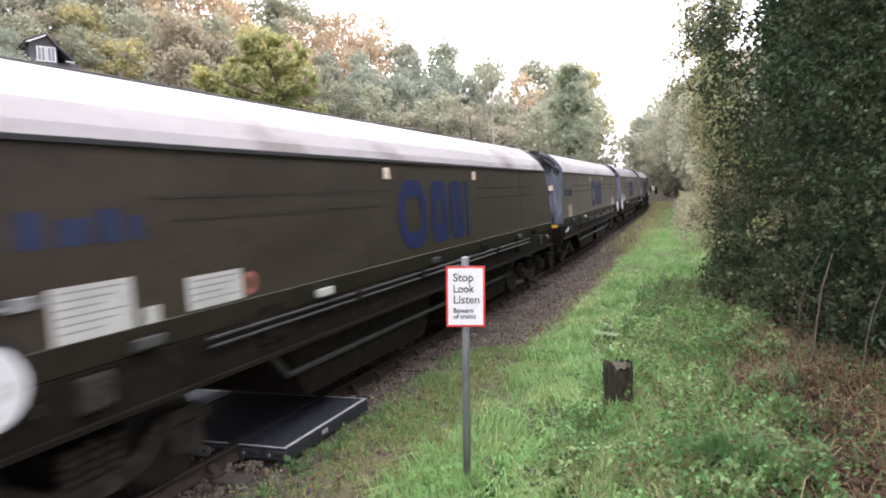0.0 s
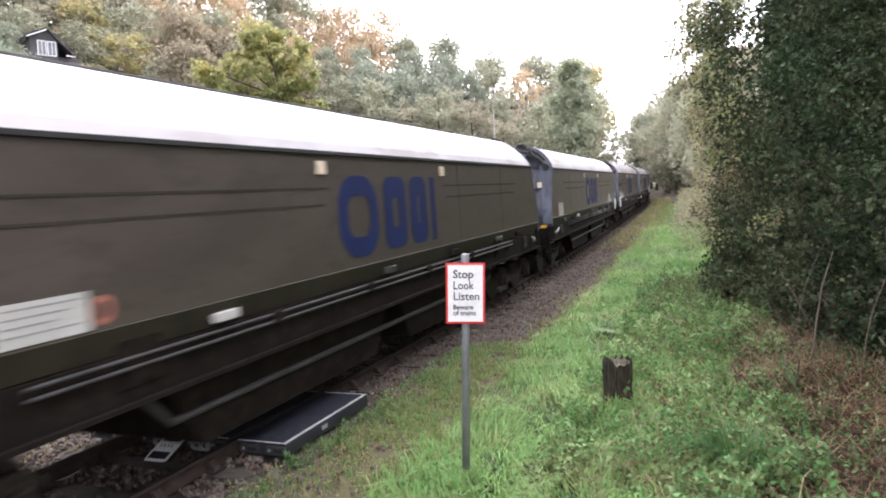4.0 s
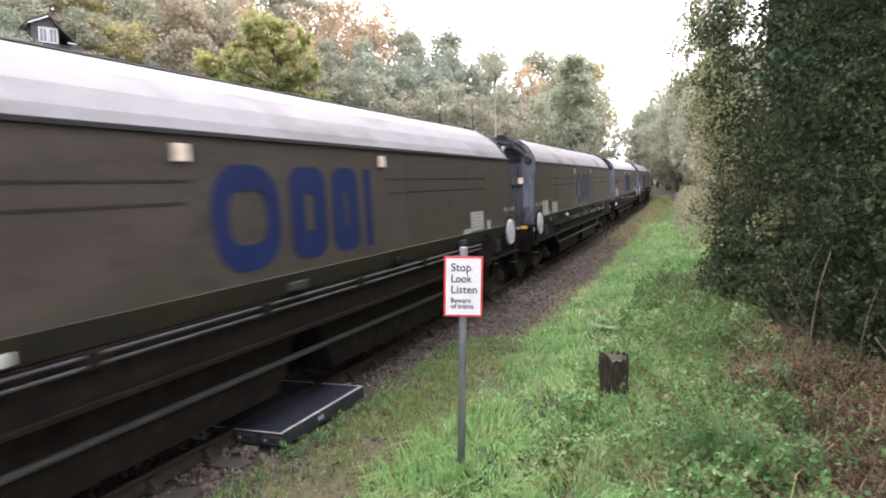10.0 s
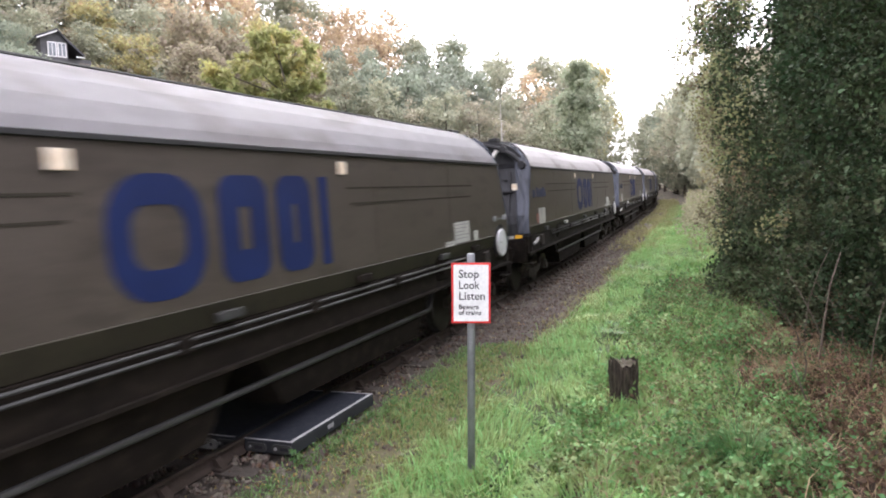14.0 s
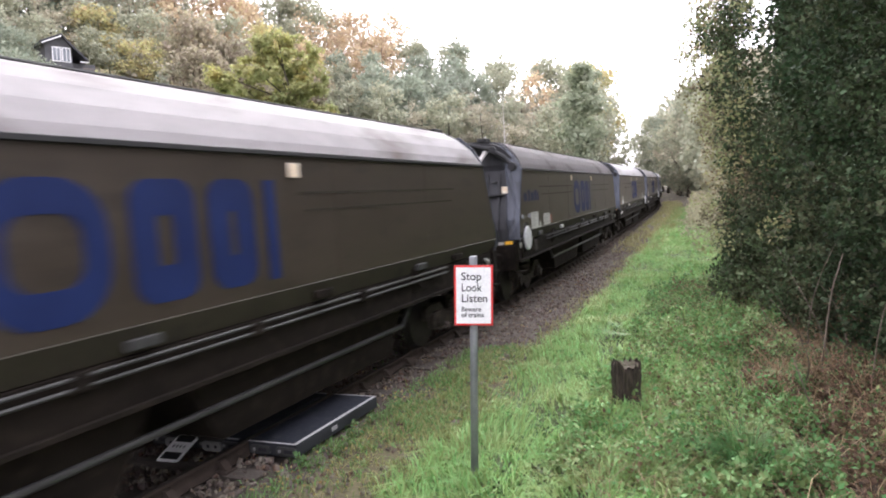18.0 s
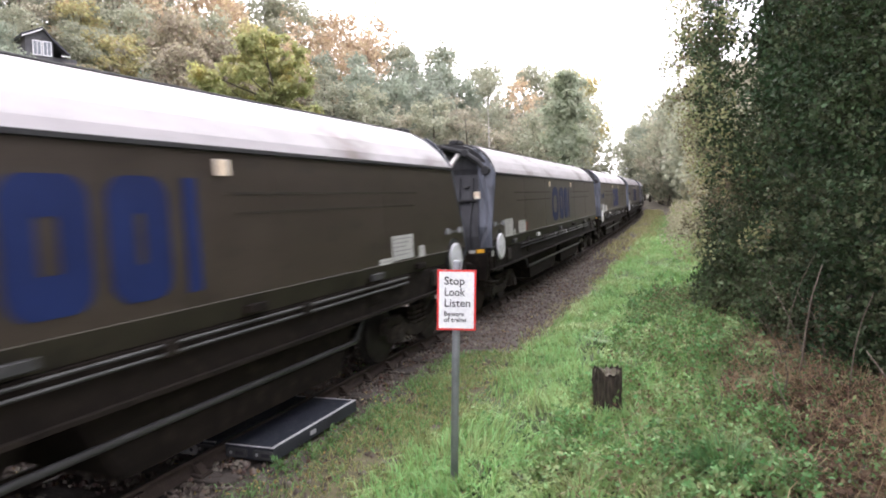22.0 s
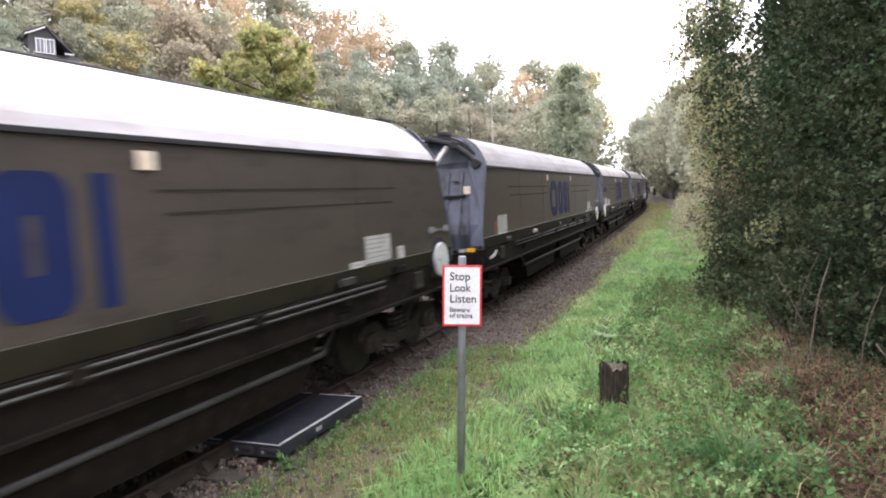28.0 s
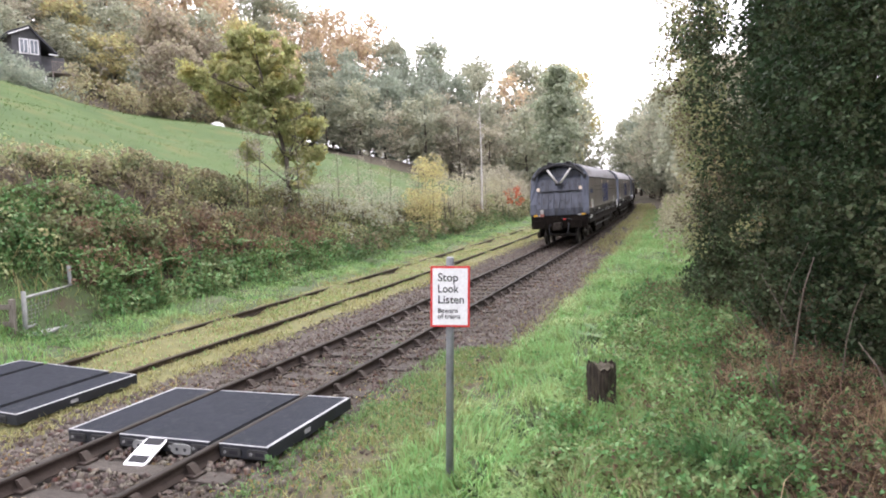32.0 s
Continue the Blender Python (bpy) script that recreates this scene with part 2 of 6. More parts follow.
    "weed": leaf_mat("nettle_and_bramble_leaves", (0.08, 0.143, 0.052), (0.158, 0.25, 0.092), (0.248, 0.322, 0.145), 0.8, through=0.18),
    "dead": leaf_mat("dead_bracken", (0.155, 0.103, 0.067), (0.235, 0.165, 0.107), (0.12, 0.08, 0.053), 0.5),
    "straw_stem": leaf_mat("dead_brown_stems", (0.24, 0.165, 0.105), (0.33, 0.24, 0.155), (0.2, 0.12, 0.075), 0.5),
    "litter": leaf_mat("fallen_leaves", (0.35, 0.24, 0.1), (0.42, 0.32, 0.15), (0.2, 0.11, 0.05), 0.5),
    "hedge": leaf_mat("hedge_leaves", (0.048, 0.078, 0.034), (0.115, 0.155, 0.07), (0.195, 0.21, 0.115), 0.8, through=0.22, gloss=0.6),
    "hedge_pale": leaf_mat("hazel_leaves", (0.26, 0.29, 0.14), (0.34, 0.34, 0.17), (0.38, 0.33, 0.18), 0.45),
    "bramble": leaf_mat("bramble_bank_leaves", (0.16, 0.18, 0.09), (0.27, 0.275, 0.14), (0.33, 0.29, 0.165), 0.65),
    "bramble_brown": leaf_mat("browning_bramble_leaves", (0.23, 0.205, 0.125), (0.32, 0.285, 0.175), (0.22, 0.175, 0.12), 0.6),
    "oak": leaf_mat("turning_oak_leaves", (0.35, 0.375, 0.175), (0.46, 0.46, 0.2), (0.55, 0.47, 0.185), 0.4, through=0.5),
    # wood_* down to wood_plum: distance haze is put into the pale leaf colours
    "wood_green": leaf_mat("hazed_woodland_green_leaves", (0.32, 0.335, 0.25), (0.395, 0.405, 0.295), (0.42, 0.4, 0.29), 0.3),
    "wood_dark": leaf_mat("hazed_pine_and_holly_leaves", (0.245, 0.28, 0.222), (0.305, 0.34, 0.262), (0.345, 0.355, 0.272), 0.3),
    "wood_orange": leaf_mat("hazed_beech_autumn_leaves", (0.506, 0.403, 0.267), (0.583, 0.459, 0.313), (0.44, 0.347, 0.244), 0.3),
    "wood_brown": leaf_mat("hazed_bare_brown_twigs", (0.38, 0.355, 0.275), (0.46, 0.425, 0.325), (0.33, 0.31, 0.235), 0.35),
    "wood_yellow": leaf_mat("hazed_maple_yellow_green_leaves", (0.451, 0.444, 0.242), (0.564, 0.505, 0.255), (0.576, 0.444, 0.242), 0.3),
    "wood_poplar": leaf_mat("hazed_poplar_leaves", (0.34, 0.385, 0.275), (0.41, 0.455, 0.32), (0.44, 0.455, 0.33), 0.25),
    "wood_plum": leaf_mat("hazed_thorn_brown_leaves", (0.27, 0.235, 0.175), (0.35, 0.305, 0.22), (0.35, 0.33, 0.225), 0.35),
    # hedge leaves darkened so that the colour carries the deep shade
    "hedge_dark": leaf_mat("shade_darkened_hedge_leaves", (0.024, 0.046, 0.02), (0.052, 0.085, 0.037), (0.095, 0.125, 0.055), 0.6, through=0.18, gloss=0.65),
    "hedge_brown": leaf_mat("turning_hawthorn_leaves", (0.17, 0.155, 0.095), (0.25, 0.215, 0.13), (0.26, 0.18, 0.115), 0.5),
    # scrub colour paled to carry the haze along the line
    "scrub_pale": leaf_mat("hazed_lineside_scrub", (0.34, 0.33, 0.22), (0.42, 0.39, 0.26), (0.36, 0.3, 0.21), 0.4),
    "yellow": leaf_mat("yellow_autumn_leaves", (0.4, 0.36, 0.17), (0.48, 0.42, 0.21), (0.36, 0.34, 0.19), 0.4),
    "wood_red": leaf_mat("red_autumn_leaves", (0.45, 0.1, 0.05), (0.5, 0.15, 0.08), (0.3, 0.08, 0.04), 0.4),
    "bark": mat("furrowed_bark", (0.06, 0.05, 0.04), (0.11, 0.095, 0.075), 6, 0.95, bump=0.8, fine=22, stretch=(3, 3, 0.6)),
    "twig": mat("pale_bare_twig", (0.11, 0.085, 0.065), (0.18, 0.145, 0.115), 6, 0.85, bump=0.3),
    "birch": mat("pale_birch_bark", (0.5, 0.48, 0.45), (0.62, 0.6, 0.57), 3, 0.8, bump=0.2, c=(0.2, 0.18, 0.17), stretch=(1, 1, 3)),
    "stump": mat("old_stump_bark", (0.024, 0.018, 0.013), (0.075, 0.058, 0.042), 9, 0.95, bump=1.0, fine=30, stretch=(4, 4, 0.7)),
    "cut": mat("sawn_stump_top", (0.06, 0.048, 0.034), (0.1, 0.083, 0.06), 12, 0.9, bump=0.4, c=(0.07, 0.09, 0.04)),
    "slate": mat("dark_roof_slates", (0.045, 0.045, 0.055), (0.07, 0.07, 0.08), 1.5, 0.7, bump=0.2),
    "boards": mat("dark_timber_boarding", (0.07, 0.07, 0.075), (0.11, 0.11, 0.115), 1.5, 0.8, bump=0.2),
    "joinery": mat("white_painted_joinery", (0.75, 0.75, 0.75), (0.8, 0.8, 0.8), 2, 0.5, bump=0.0),
    "glass": mat("window_glass", (0.12, 0.14, 0.16), (0.2, 0.22, 0.24), 1, 0.08, bump=0.0, spec=0.8),
}


# ---- mesh helpers ----
def part(name, bm, material, parent, label="", smooth=False):
    """Links a bmesh as one mesh object under a thing or a part (or at top level)."""
    me = bpy.data.meshes.new(name)
    bm.to_mesh(me)
    bm.free()
    if smooth:
        me.shade_smooth()
    return shared(name, me, material, parent, label)


def shared(name, me, material, parent, label="", m=None):
    if material is not None and not me.materials:
        for one in (material if isinstance(material, (list, tuple)) else [material]):
            me.materials.append(one)
    ob = new(name, me)
    if parent is not None:
        ob.parent = parent
    if m is not None:
        ob.matrix_basis = m
    if label:
        ob["label"] = label
    return ob


def cuboid(bm, x0, x1, y0, y1, z0, z1, bevel=0.0):
    made = bmesh.ops.create_cube(bm, size=1.0, matrix=Matrix.LocRotScale(((x0 + x1) / 2, (y0 + y1) / 2, (z0 + z1) / 2), None, (abs(x1 - x0), abs(y1 - y0), abs(z1 - z0))))
    if bevel:
        edges = {e for v in made["verts"] for e in v.link_edges}
        bmesh.ops.bevel(bm, geom=list(edges), offset=bevel, segments=2, affect="EDGES", profile=0.5)
    return bm


def boxed(x0, x1, y0, y1, z0, z1, bevel=0.0):
    return cuboid(bmesh.new(), x0, x1, y0, y1, z0, z1, bevel)


def tube(bm, pts, radii, sides=8):
    """A tapered tube along points."""
    rings = []
    for i, (p, r) in enumerate(zip(pts, radii)):
        a = Vector(pts[max(0, i - 1)])
        b = Vector(pts[min(len(pts) - 1, i + 1)])
        d = (b - a).normalized()
        u = d.orthogonal().normalized()
        w = d.cross(u)
        rings.append([bm.verts.new(Vector(p) + r * (math.cos(2 * math.pi * k / sides) * u + math.sin(2 * math.pi * k / sides) * w)) for k in range(sides)])
    for r0, r1 in zip(rings, rings[1:]):
        # keep neighbouring rings in step
        best = min(range(sides), key=lambda o: sum((r0[k].co - r1[(k + o) % sides].co).length for k in range(0, sides, 2)))
        for k in range(sides):
            bm.faces.new((r0[k], r0[(k + 1) % sides], r1[(k + 1 + best) % sides], r1[(k + best) % sides]))
    bm.faces.new(rings[0][::-1])
    bm.faces.new(rings[-1])
    return bm


def drum(bm, centre, axis, r, depth, sides=20, bevel=0.0):
    q = Vector((0, 0, 1)).rotation_difference(Vector(axis)).to_matrix().to_4x4()
    made = bmesh.ops.create_cone(bm, cap_ends=True, segments=sides, radius1=r, radius2=r, depth=depth, matrix=Matrix.Translation(centre) @ q)
    if bevel:
        rim = [e for v in made["verts"] for e in v.link_edges if abs((e.verts[0].co - e.verts[1].co).normalized().dot(Vector(axis))) < 0.5]
        bmesh.ops.bevel(bm, geom=list(set(rim)), offset=bevel, segments=2, affect="EDGES", profile=0.5)
    return bm


def prism(bm, outline, axis, lo, hi):
    """An outline of (a, b) extruded along one axis; the other two axes take a and b in order."""
    def at_(a, b, c):
        return {"x": (c, a, b), "y": (a, c, b), "z": (a, b, c)}[axis]
    lower = [bm.verts.new(at_(a, b, lo)) for a, b in outline]
    upper = [bm.verts.new(at_(a, b, hi)) for a, b in outline]
    n = len(outline)
    bm.faces.new(lower[::-1])
    bm.faces.new(upper)
    for k in range(n):
        bm.faces.new((lower[k], lower[(k + 1) % n], upper[(k + 1) % n], upper[k]))
    bmesh.ops.recalc_face_normals(bm, faces=bm.faces[:])
    return bm


def arr_mesh(name, verts, faces, per):
    """A mesh from arrays; per: corners a face."""
    me = bpy.data.meshes.new(name)
    me.vertices.add(len(verts))
    me.vertices.foreach_set("co", np.asarray(verts, np.float32).ravel())
    n = len(faces)
    me.loops.add(n * per)
    me.loops.foreach_set("vertex_index", np.asarray(faces, np.int32).ravel())
    me.polygons.add(n)
    me.polygons.foreach_set("loop_start", np.arange(0, n * per, per, dtype=np.int32))
    me.polygons.foreach_set("loop_total", np.full(n, per, np.int32))
    me.update(calc_edges=True)
    return me


# ---- the line of the track ----
CURVE, EASE, GRADE, RISE, CANT = 0.002125, 0.000043, 0.000213, 0.0000348, radians(3.36)
_s = np.linspace(-330.0, 560.0, 8901)
_bend = np.clip(CURVE - EASE * np.clip(_s, 0, None), 0, None) * (_s > 0) + np.interp(_s, [52, 70, 260, 300], [0, 0.0018, 0.0018, 0])
_turn = np.cumsum(_bend) * 0.1
_turn -= _turn[3300]
_lx = np.cumsum(-np.sin(_turn)) * 0.1
_ly = np.cumsum(np.cos(_turn)) * 0.1
_lx -= _lx[3300]
_ly -= _ly[3300]
_c = np.clip(_s, 0, 70)
_lz = GRADE * _c + RISE * _c ** 2 + np.clip(_s - 70, 0, None) * (GRADE + 2 * RISE * 70)


def along(s):
    """Place and heading of the centre line, at rail-top level, s metres along."""
    return np.interp(s, _s, _lx), np.interp(s, _s, _ly), np.interp(s, _s, _lz), np.interp(s, _s, _turn)


def spot(s, u, z=0.0, cant=CANT):
    """A point u metres right of the centre line and z above the (canted) rail plane."""
    x, y, h, th = along(s)
    o, w = u * np.cos(cant) - z * np.sin(cant), u * np.sin(cant) + z * np.cos(cant)
    return np.stack(np.broadcast_arrays(x + o * np.cos(th), y + o * np.sin(th), h + w), -1)


def lie(s, u=0.0, z=0.0, cant=CANT):
    """The pose of something that lies on the track, its y along the line."""
    th = float(along(s)[3])
    return Matrix.Translation(Vector(spot(s, u, z, cant))) @ Euler((0, 0, th)).to_matrix().to_4x4() @ Euler((0, -cant, 0)).to_matrix().to_4x4()


def height(u, s):
    """The lie of the land, by distance right of the centre line and distance along it."""
    u, s = np.broadcast_arrays(np.asarray(u, float), np.asarray(s, float))
    base = np.interp(s, _s, _lz)
    us = [-400, -130, -90, -48, -30, -11.2, -8.6, -7.2, -5.4, -2.6, -1.9, 1.9, 2.4, 5.5, 9, 14, 40, 400]
    steep = np.interp(u, us, [39, 34, 24.2, 10.8, 7.5, 3.3, 1.3, -0.2, -0.28, -0.31, -0.33, -0.09, -0.09, 0.09, 0.22, 0.9, 2.0, 6.0])
    gentle = np.interp(u, us, [39, 34, 25.0, 11.8, 6.9, 1.5, 0.6, -0.2, -0.28, -0.31, -0.33, -0.09, -0.09, 0.09, 0.22, 0.9, 2.0, 6.0])
    ahead = np.clip((s - 17) / 16, 0, 1)
    h = steep * (1 - ahead) + gentle * ahead
    # the hill sinks ahead and behind
    fall = 1 - 0.32 * np.clip((s - 30) / 90, 0, 1)
    h = np.where(u < -7.2, -0.2 + (h + 0.2) * fall, h)
    rough = 0.05 * np.sin(u * 1.7 + s * 0.9) + 0.04 * np.sin(s * 2.3 - u * 1.1) + 0.03 * np.sin(u * 4.1 + s * 3.7)
    wild = np.clip((np.abs(u - 0.2) - 2.6) / 2.0, 0, 1)
    hills = np.clip((-u - 9) / 10, 0, 1) * (0.35 * np.sin(s * 0.21 + u * 0.13) + 0.25 * np.sin(u * 0.31 - s * 0.09))
    return base + h + rough * wild + hills


def ground_at(u, s):
    p = spot(s, u, 0.0, 0.0)
    p[..., 2] = height(u, s)
    return p


# ---- ground: one sheet to the horizon ----
def build_ground():
    us = np.unique(np.concatenate([np.arange(-12, 10.01, 0.3), np.arange(-60, -12, 2.0), np.arange(10, 40, 2.0), [-1500, -900, -400, -250, -180, -130, -110, -90, -75, 60, 100, 180, 400, 900, 1500]]))
    ss = np.unique(np.concatenate([np.arange(-6, 45, 0.4), np.arange(45, 140, 2.5), np.arange(-40, -6, 2.0), [-2000, -900, -320, -200, -120, -70, 180, 240, 320, 430, 540, 900, 2000]]))
    S, U = np.meshgrid(ss, us, indexing="ij")
    P = ground_at(U, np.clip(S, -320, 540))
    P[..., 1] += S - np.clip(S, -320, 540)
    P[..., 2] = np.where(np.abs(U) > 300, np.clip(P[..., 2], None, 26), P[..., 2])
    ns, nu = S.shape
    idx = np.arange(ns * nu).reshape(ns, nu)
    F = np.stack([idx[:-1, :-1], idx[:-1, 1:], idx[1:, 1:], idx[1:, :-1]], -1).reshape(-1, 4)
    me = arr_mesh("ground", P.reshape(-1, 3), F, 4)
    jit = 0.35 * np.sin(S[:-1, :-1] * 2.1).ravel() + 0.3 * np.sin(S[:-1, :-1] * 0.83 + 1).ravel()
    um, sm = ((U[:-1, :-1] + U[1:, 1:]) / 2).ravel(), ((S[:-1, :-1] + S[1:, 1:]) / 2).ravel()
    kind = np.select([um < -50, (um < -12) & (sm > 75), um < -11.5, um < np.where((sm > 7) & (sm < 13), -9.2, -7.4), um < -5.0, um < -2.4, um + jit * 0.4 < np.interp(sm, [7, 12], [1.6, 2.3]), um + jit < np.interp(sm, [7, 12], [2.6, 2.9]), (um + jit * 1.5 < 6.3) & (sm < 60)], [1, 1, 2, 1, 0, 5, 4, 3, 0], 1)
    for m in ("turf", "earth", "field", "dry_turf", "ballast", "moss_turf"):
        me.materials.append(M[m])
    me.polygons.foreach_set("material_index", kind.astype(np.int32))
    me.shade_smooth()
    tagged(new("ground", me), "grassy railway land with a rising bank and pasture", "ground", kind="structure")


build_ground()


# ---- track ----
RAIL = [(-0.07, -0.16), (0.07, -0.16), (0.07, -0.148), (0.012, -0.128), (0.012, -0.045), (0.034, -0.036), (0.035, -0.008), (0.028, 0.0), (-0.028, 0.0), (-0.035, -0.008), (-0.034, -0.036), (-0.012, -0.045), (-0.012, -0.128), (-0.07, -0.148)]


def swept(profile, s0, s1, step, off, cant=CANT, drop=0.0):
    ss = np.linspace(s0, s1, max(2, int((s1 - s0) / step) + 1))
    rings = np.stack([spot(ss, off + a, b + drop, cant) for a, b in profile], 1)
    n, k = rings.shape[:2]
    idx = np.arange(n * k).reshape(n, k)
    F = np.stack([idx[:-1], np.roll(idx[:-1], -1, 1), np.roll(idx[1:], -1, 1), idx[1:]], -1).reshape(-1, 4)
    return rings.reshape(-1, 3), F


def build_rail(name, off, parent, s0, s1, cant, drop, body, head, label):
    P, F = swept(RAIL, s0, s1, 1.0, off, cant, drop)
    me = arr_mesh(name, P, F, 4)
    me.materials.append(body)
    me.materials.append(head)
    slot = np.tile(np.arange(len(RAIL)), len(F) // len(RAIL))
    me.polygons.foreach_set("material_index", np.isin(slot, (6, 7, 8)).astype(np.int32))
    return shared(name, me, None, parent, label)


main_line = tagged(new("railway_track"), "single railway track with timber sleepers in grey ballast", "railway track", kind="structure")
siding = tagged(new("disused_track"), "disused rusty siding track sunk in yellowing grass", "railway track", kind="structure")
for off in (-0.7525, 0.7525):
    build_rail("rail", off, main_line, -300, 540, CANT, 0.0, M["rail"], M["rail_top"], "steel rail with a worn shiny head")
for off in (-3.909 - 0.7525, -3.909 + 0.7525):
    build_rail("rail", off, siding, -40, 300, 0.0, -0.2, M["rust"], M["rust"], "rusty rail sunk in grass")


def sleeper_mesh():
    bm = boxed(-1.3, 1.3, -0.125, 0.125, -0.30, -0.165, 0.012)
    me = bpy.data.meshes.new("sleeper")
    bm.to_mesh(me)
    bm.free()
    return me


def chair_mesh():
    bm = bmesh.new()
    cuboid(bm, -0.18, 0.18, -0.09, 0.09, -0.166, -0.135, 0.008)
    prism(bm, [(0.07, -0.14), (0.16, -0.14), (0.075, -0.045), (0.03, -0.045)], "y", -0.045, 0.045)
    prism(bm, [(-0.07, -0.14), (-0.16, -0.14), (-0.075, -0.045), (-0.03, -0.045)], "y", -0.045, 0.045)
    me = bpy.data.meshes.new("rail_chair")
    bm.to_mesh(me)
    bm.free()
    return me


sleeper_me, chair_me = sleeper_mesh(), chair_mesh()
PANEL_S0, PANEL_S1 = 5.549, 7.336


def build_sleepers():
    rng = random.Random(3)
    far = bmesh.new()
    s = PANEL_S0 - 0.45 - 0.73 * 9
    while s < 140:
        if not (PANEL_S0 - 0.1 < s < PANEL_S1 + 0.1):
            m = lie(s, rng.uniform(-0.02, 0.02), rng.uniform(-0.012, 0.004)) @ pose(0, 0, 0, 0, 0, rng.uniform(-0.8, 0.8))
            if s < 62:
                shared("sleeper", sleeper_me, M["sleeper"], main_line, m=m)
                for off in (-0.7525, 0.7525):
                    shared("rail_chair", chair_me, M["rail"], main_line, m=lie(s, off))
            else:
                bmesh.ops.create_cube(far, size=1.0, matrix=m @ Matrix.LocRotScale((0, 0, -0.23), None, (2.6, 0.25, 0.14)))
        s += 0.73
    ob = part("far_sleepers", far, M["sleeper"], main_line)
    tagged(ob, kind="stuff")


# ---- rubber level crossing panels ----
def crossing_panel(name, s0, s1, u0, u1, cant, drop, whites, parent_label, cat="crossing panel", lugs=False):
    """A ribbed rubber slab lying between s0..s1 and u0..u1, with painted edges on the sides named in whites."""
    mid = (s0 + s1) / 2
    root = new(name)
    root.matrix_basis = lie(mid, (u0 + u1) / 2, drop, cant)
    tagged(root, parent_label, cat, group="crossing panels")
    hw, hl = (u1 - u0) / 2, (s1 - s0) / 2
    part("slab", boxed(-hw, hw, -hl, hl, -0.15, -0.012, 0.01), M["rubber_side"], root)
    bm = boxed(-hw + 0.004, hw - 0.004, -hl + 0.004, hl - 0.004, -0.013, -0.004)
    part("tread_surface", bm, M["rubber"], root, "dark ribbed rubber tread")
    for side in whites:
        w = 0.045
        box = {"right": (hw - w, hw - 0.004, -hl, hl), "left": (-hw + 0.004, -hw + w, -hl, hl), "near": (-hw, hw, -hl + 0.002, -hl + 0.028), "far": (-hw, hw, hl - 0.028, hl - 0.002)}[side]
        part("edge_line", boxed(*box, -0.006, -0.001), M["edge"], root, "worn white edge line")
    # moulded feet, pockets and steel cleats on the end towards the viewer
    for x in np.arange(-hw + 0.17, hw - 0.1, 0.34):
        bm = prism(bmesh.new(), ring_outline(x - 0.13, x + 0.13, -0.125, -0.035, 0.03), "y", -hl - 0.02, -hl + 0.01)
        foot = part("end_cleat", bm, M["pipe"], root, "dark steel end cleat")
        part("pocket", boxed(x - 0.02, x + 0.09, -hl - 0.024, -hl - 0.018, -0.1, -0.06, 0.002), M["ink"], foot, "dark slot")
        part("bolt", drum(bmesh.new(), (x - 0.075, -hl - 0.024, -0.08), (0, 1, 0), 0.018, 0.012, 10), M["steel_grey"], foot, "bolt head")
    if lugs:
        for x in (-0.26, 0.3):
            lug = part("joining_lug", prism(bmesh.new(), ring_outline(x - 0.14, x + 0.14, -0.15, -0.035, 0.05), "y", -hl - 0.05, -hl - 0.03), M["steel_grey"], root, "grey steel joining lug with two holes")
            for dx in (-0.05, 0.06):
                part("hole", drum(bmesh.new(), (x + dx, -hl - 0.051, -0.092), (0, 1, 0), 0.02, 0.006, 12), M["ink"], lug)
    part("side_plate", boxed(hw - 0.002, hw + 0.004, -0.2, -0.08, -0.1, -0.05, 0.001), M["edge"], root, "small pale plate on the side")
    return root


def build_crossing():
    g = 0.7525
    main = "dark rubber level crossing panel beside the running rail"
    crossing_panel("crossing_panel", PANEL_S0, PANEL_S1, g + 0.036, 1.429, CANT, 0, ("right", "far", "near"), main)
    crossing_panel("crossing_panel", PANEL_S0, PANEL_S1, -g + 0.095, g - 0.1, CANT, 0, ("near", "far"), "wide dark rubber crossing panel between the rails", lugs=True)
    crossing_panel("crossing_panel", PANEL_S0, PANEL_S1, -1.477, -g - 0.036, CANT, 0, ("left", "near", "far"), main)
    D, z = 3.909, -0.12
    side = "dark rubber crossing panel on the disused siding"
    crossing_panel("crossing_panel", 5.75, 7.75, -D + g + 0.036, -D + 1.27, 0.0, z, ("right", "near", "far"), side)
    crossing_panel("crossing_panel", 5.75, 7.75, -D - g + 0.07, -D + g - 0.07, 0.0, z, ("near", "far"), side)
    crossing_panel("crossing_panel", 5.75, 7.75, -D - 1.35, -D - g - 0.036, 0.0, z, ("left", "near", "far"), side)
    # sloping end ramp plate with its maker's mark as plain bars
    ramp = new("deflector_ramp")
    ramp.matrix_basis = lie(PANEL_S0 - 0.17, -0.06, -0.075) @ pose(0, 0, 0, 22, 0, 3)
    tagged(ramp, "white sloping deflector plate with black bars between the rails", "deflector")
    part("plate", prism(bmesh.new(), ring_outline(-0.15, 0.15, -0.26, 0.2, 0.07), "z", -0.014, 0.0), M["white"], ramp)
    for y in (-0.145, 0.125):
        part("dark_band", boxed(-0.12, 0.12, y - 0.052, y + 0.052, 0.0, 0.003, 0.001), M["ink"], ramp)
    for x in (-0.08, -0.03, 0.02, 0.07):
        part("mark", boxed(x - 0.008, x + 0.006, -0.02, 0.02, 0.0, 0.003), M["ink"], ramp)


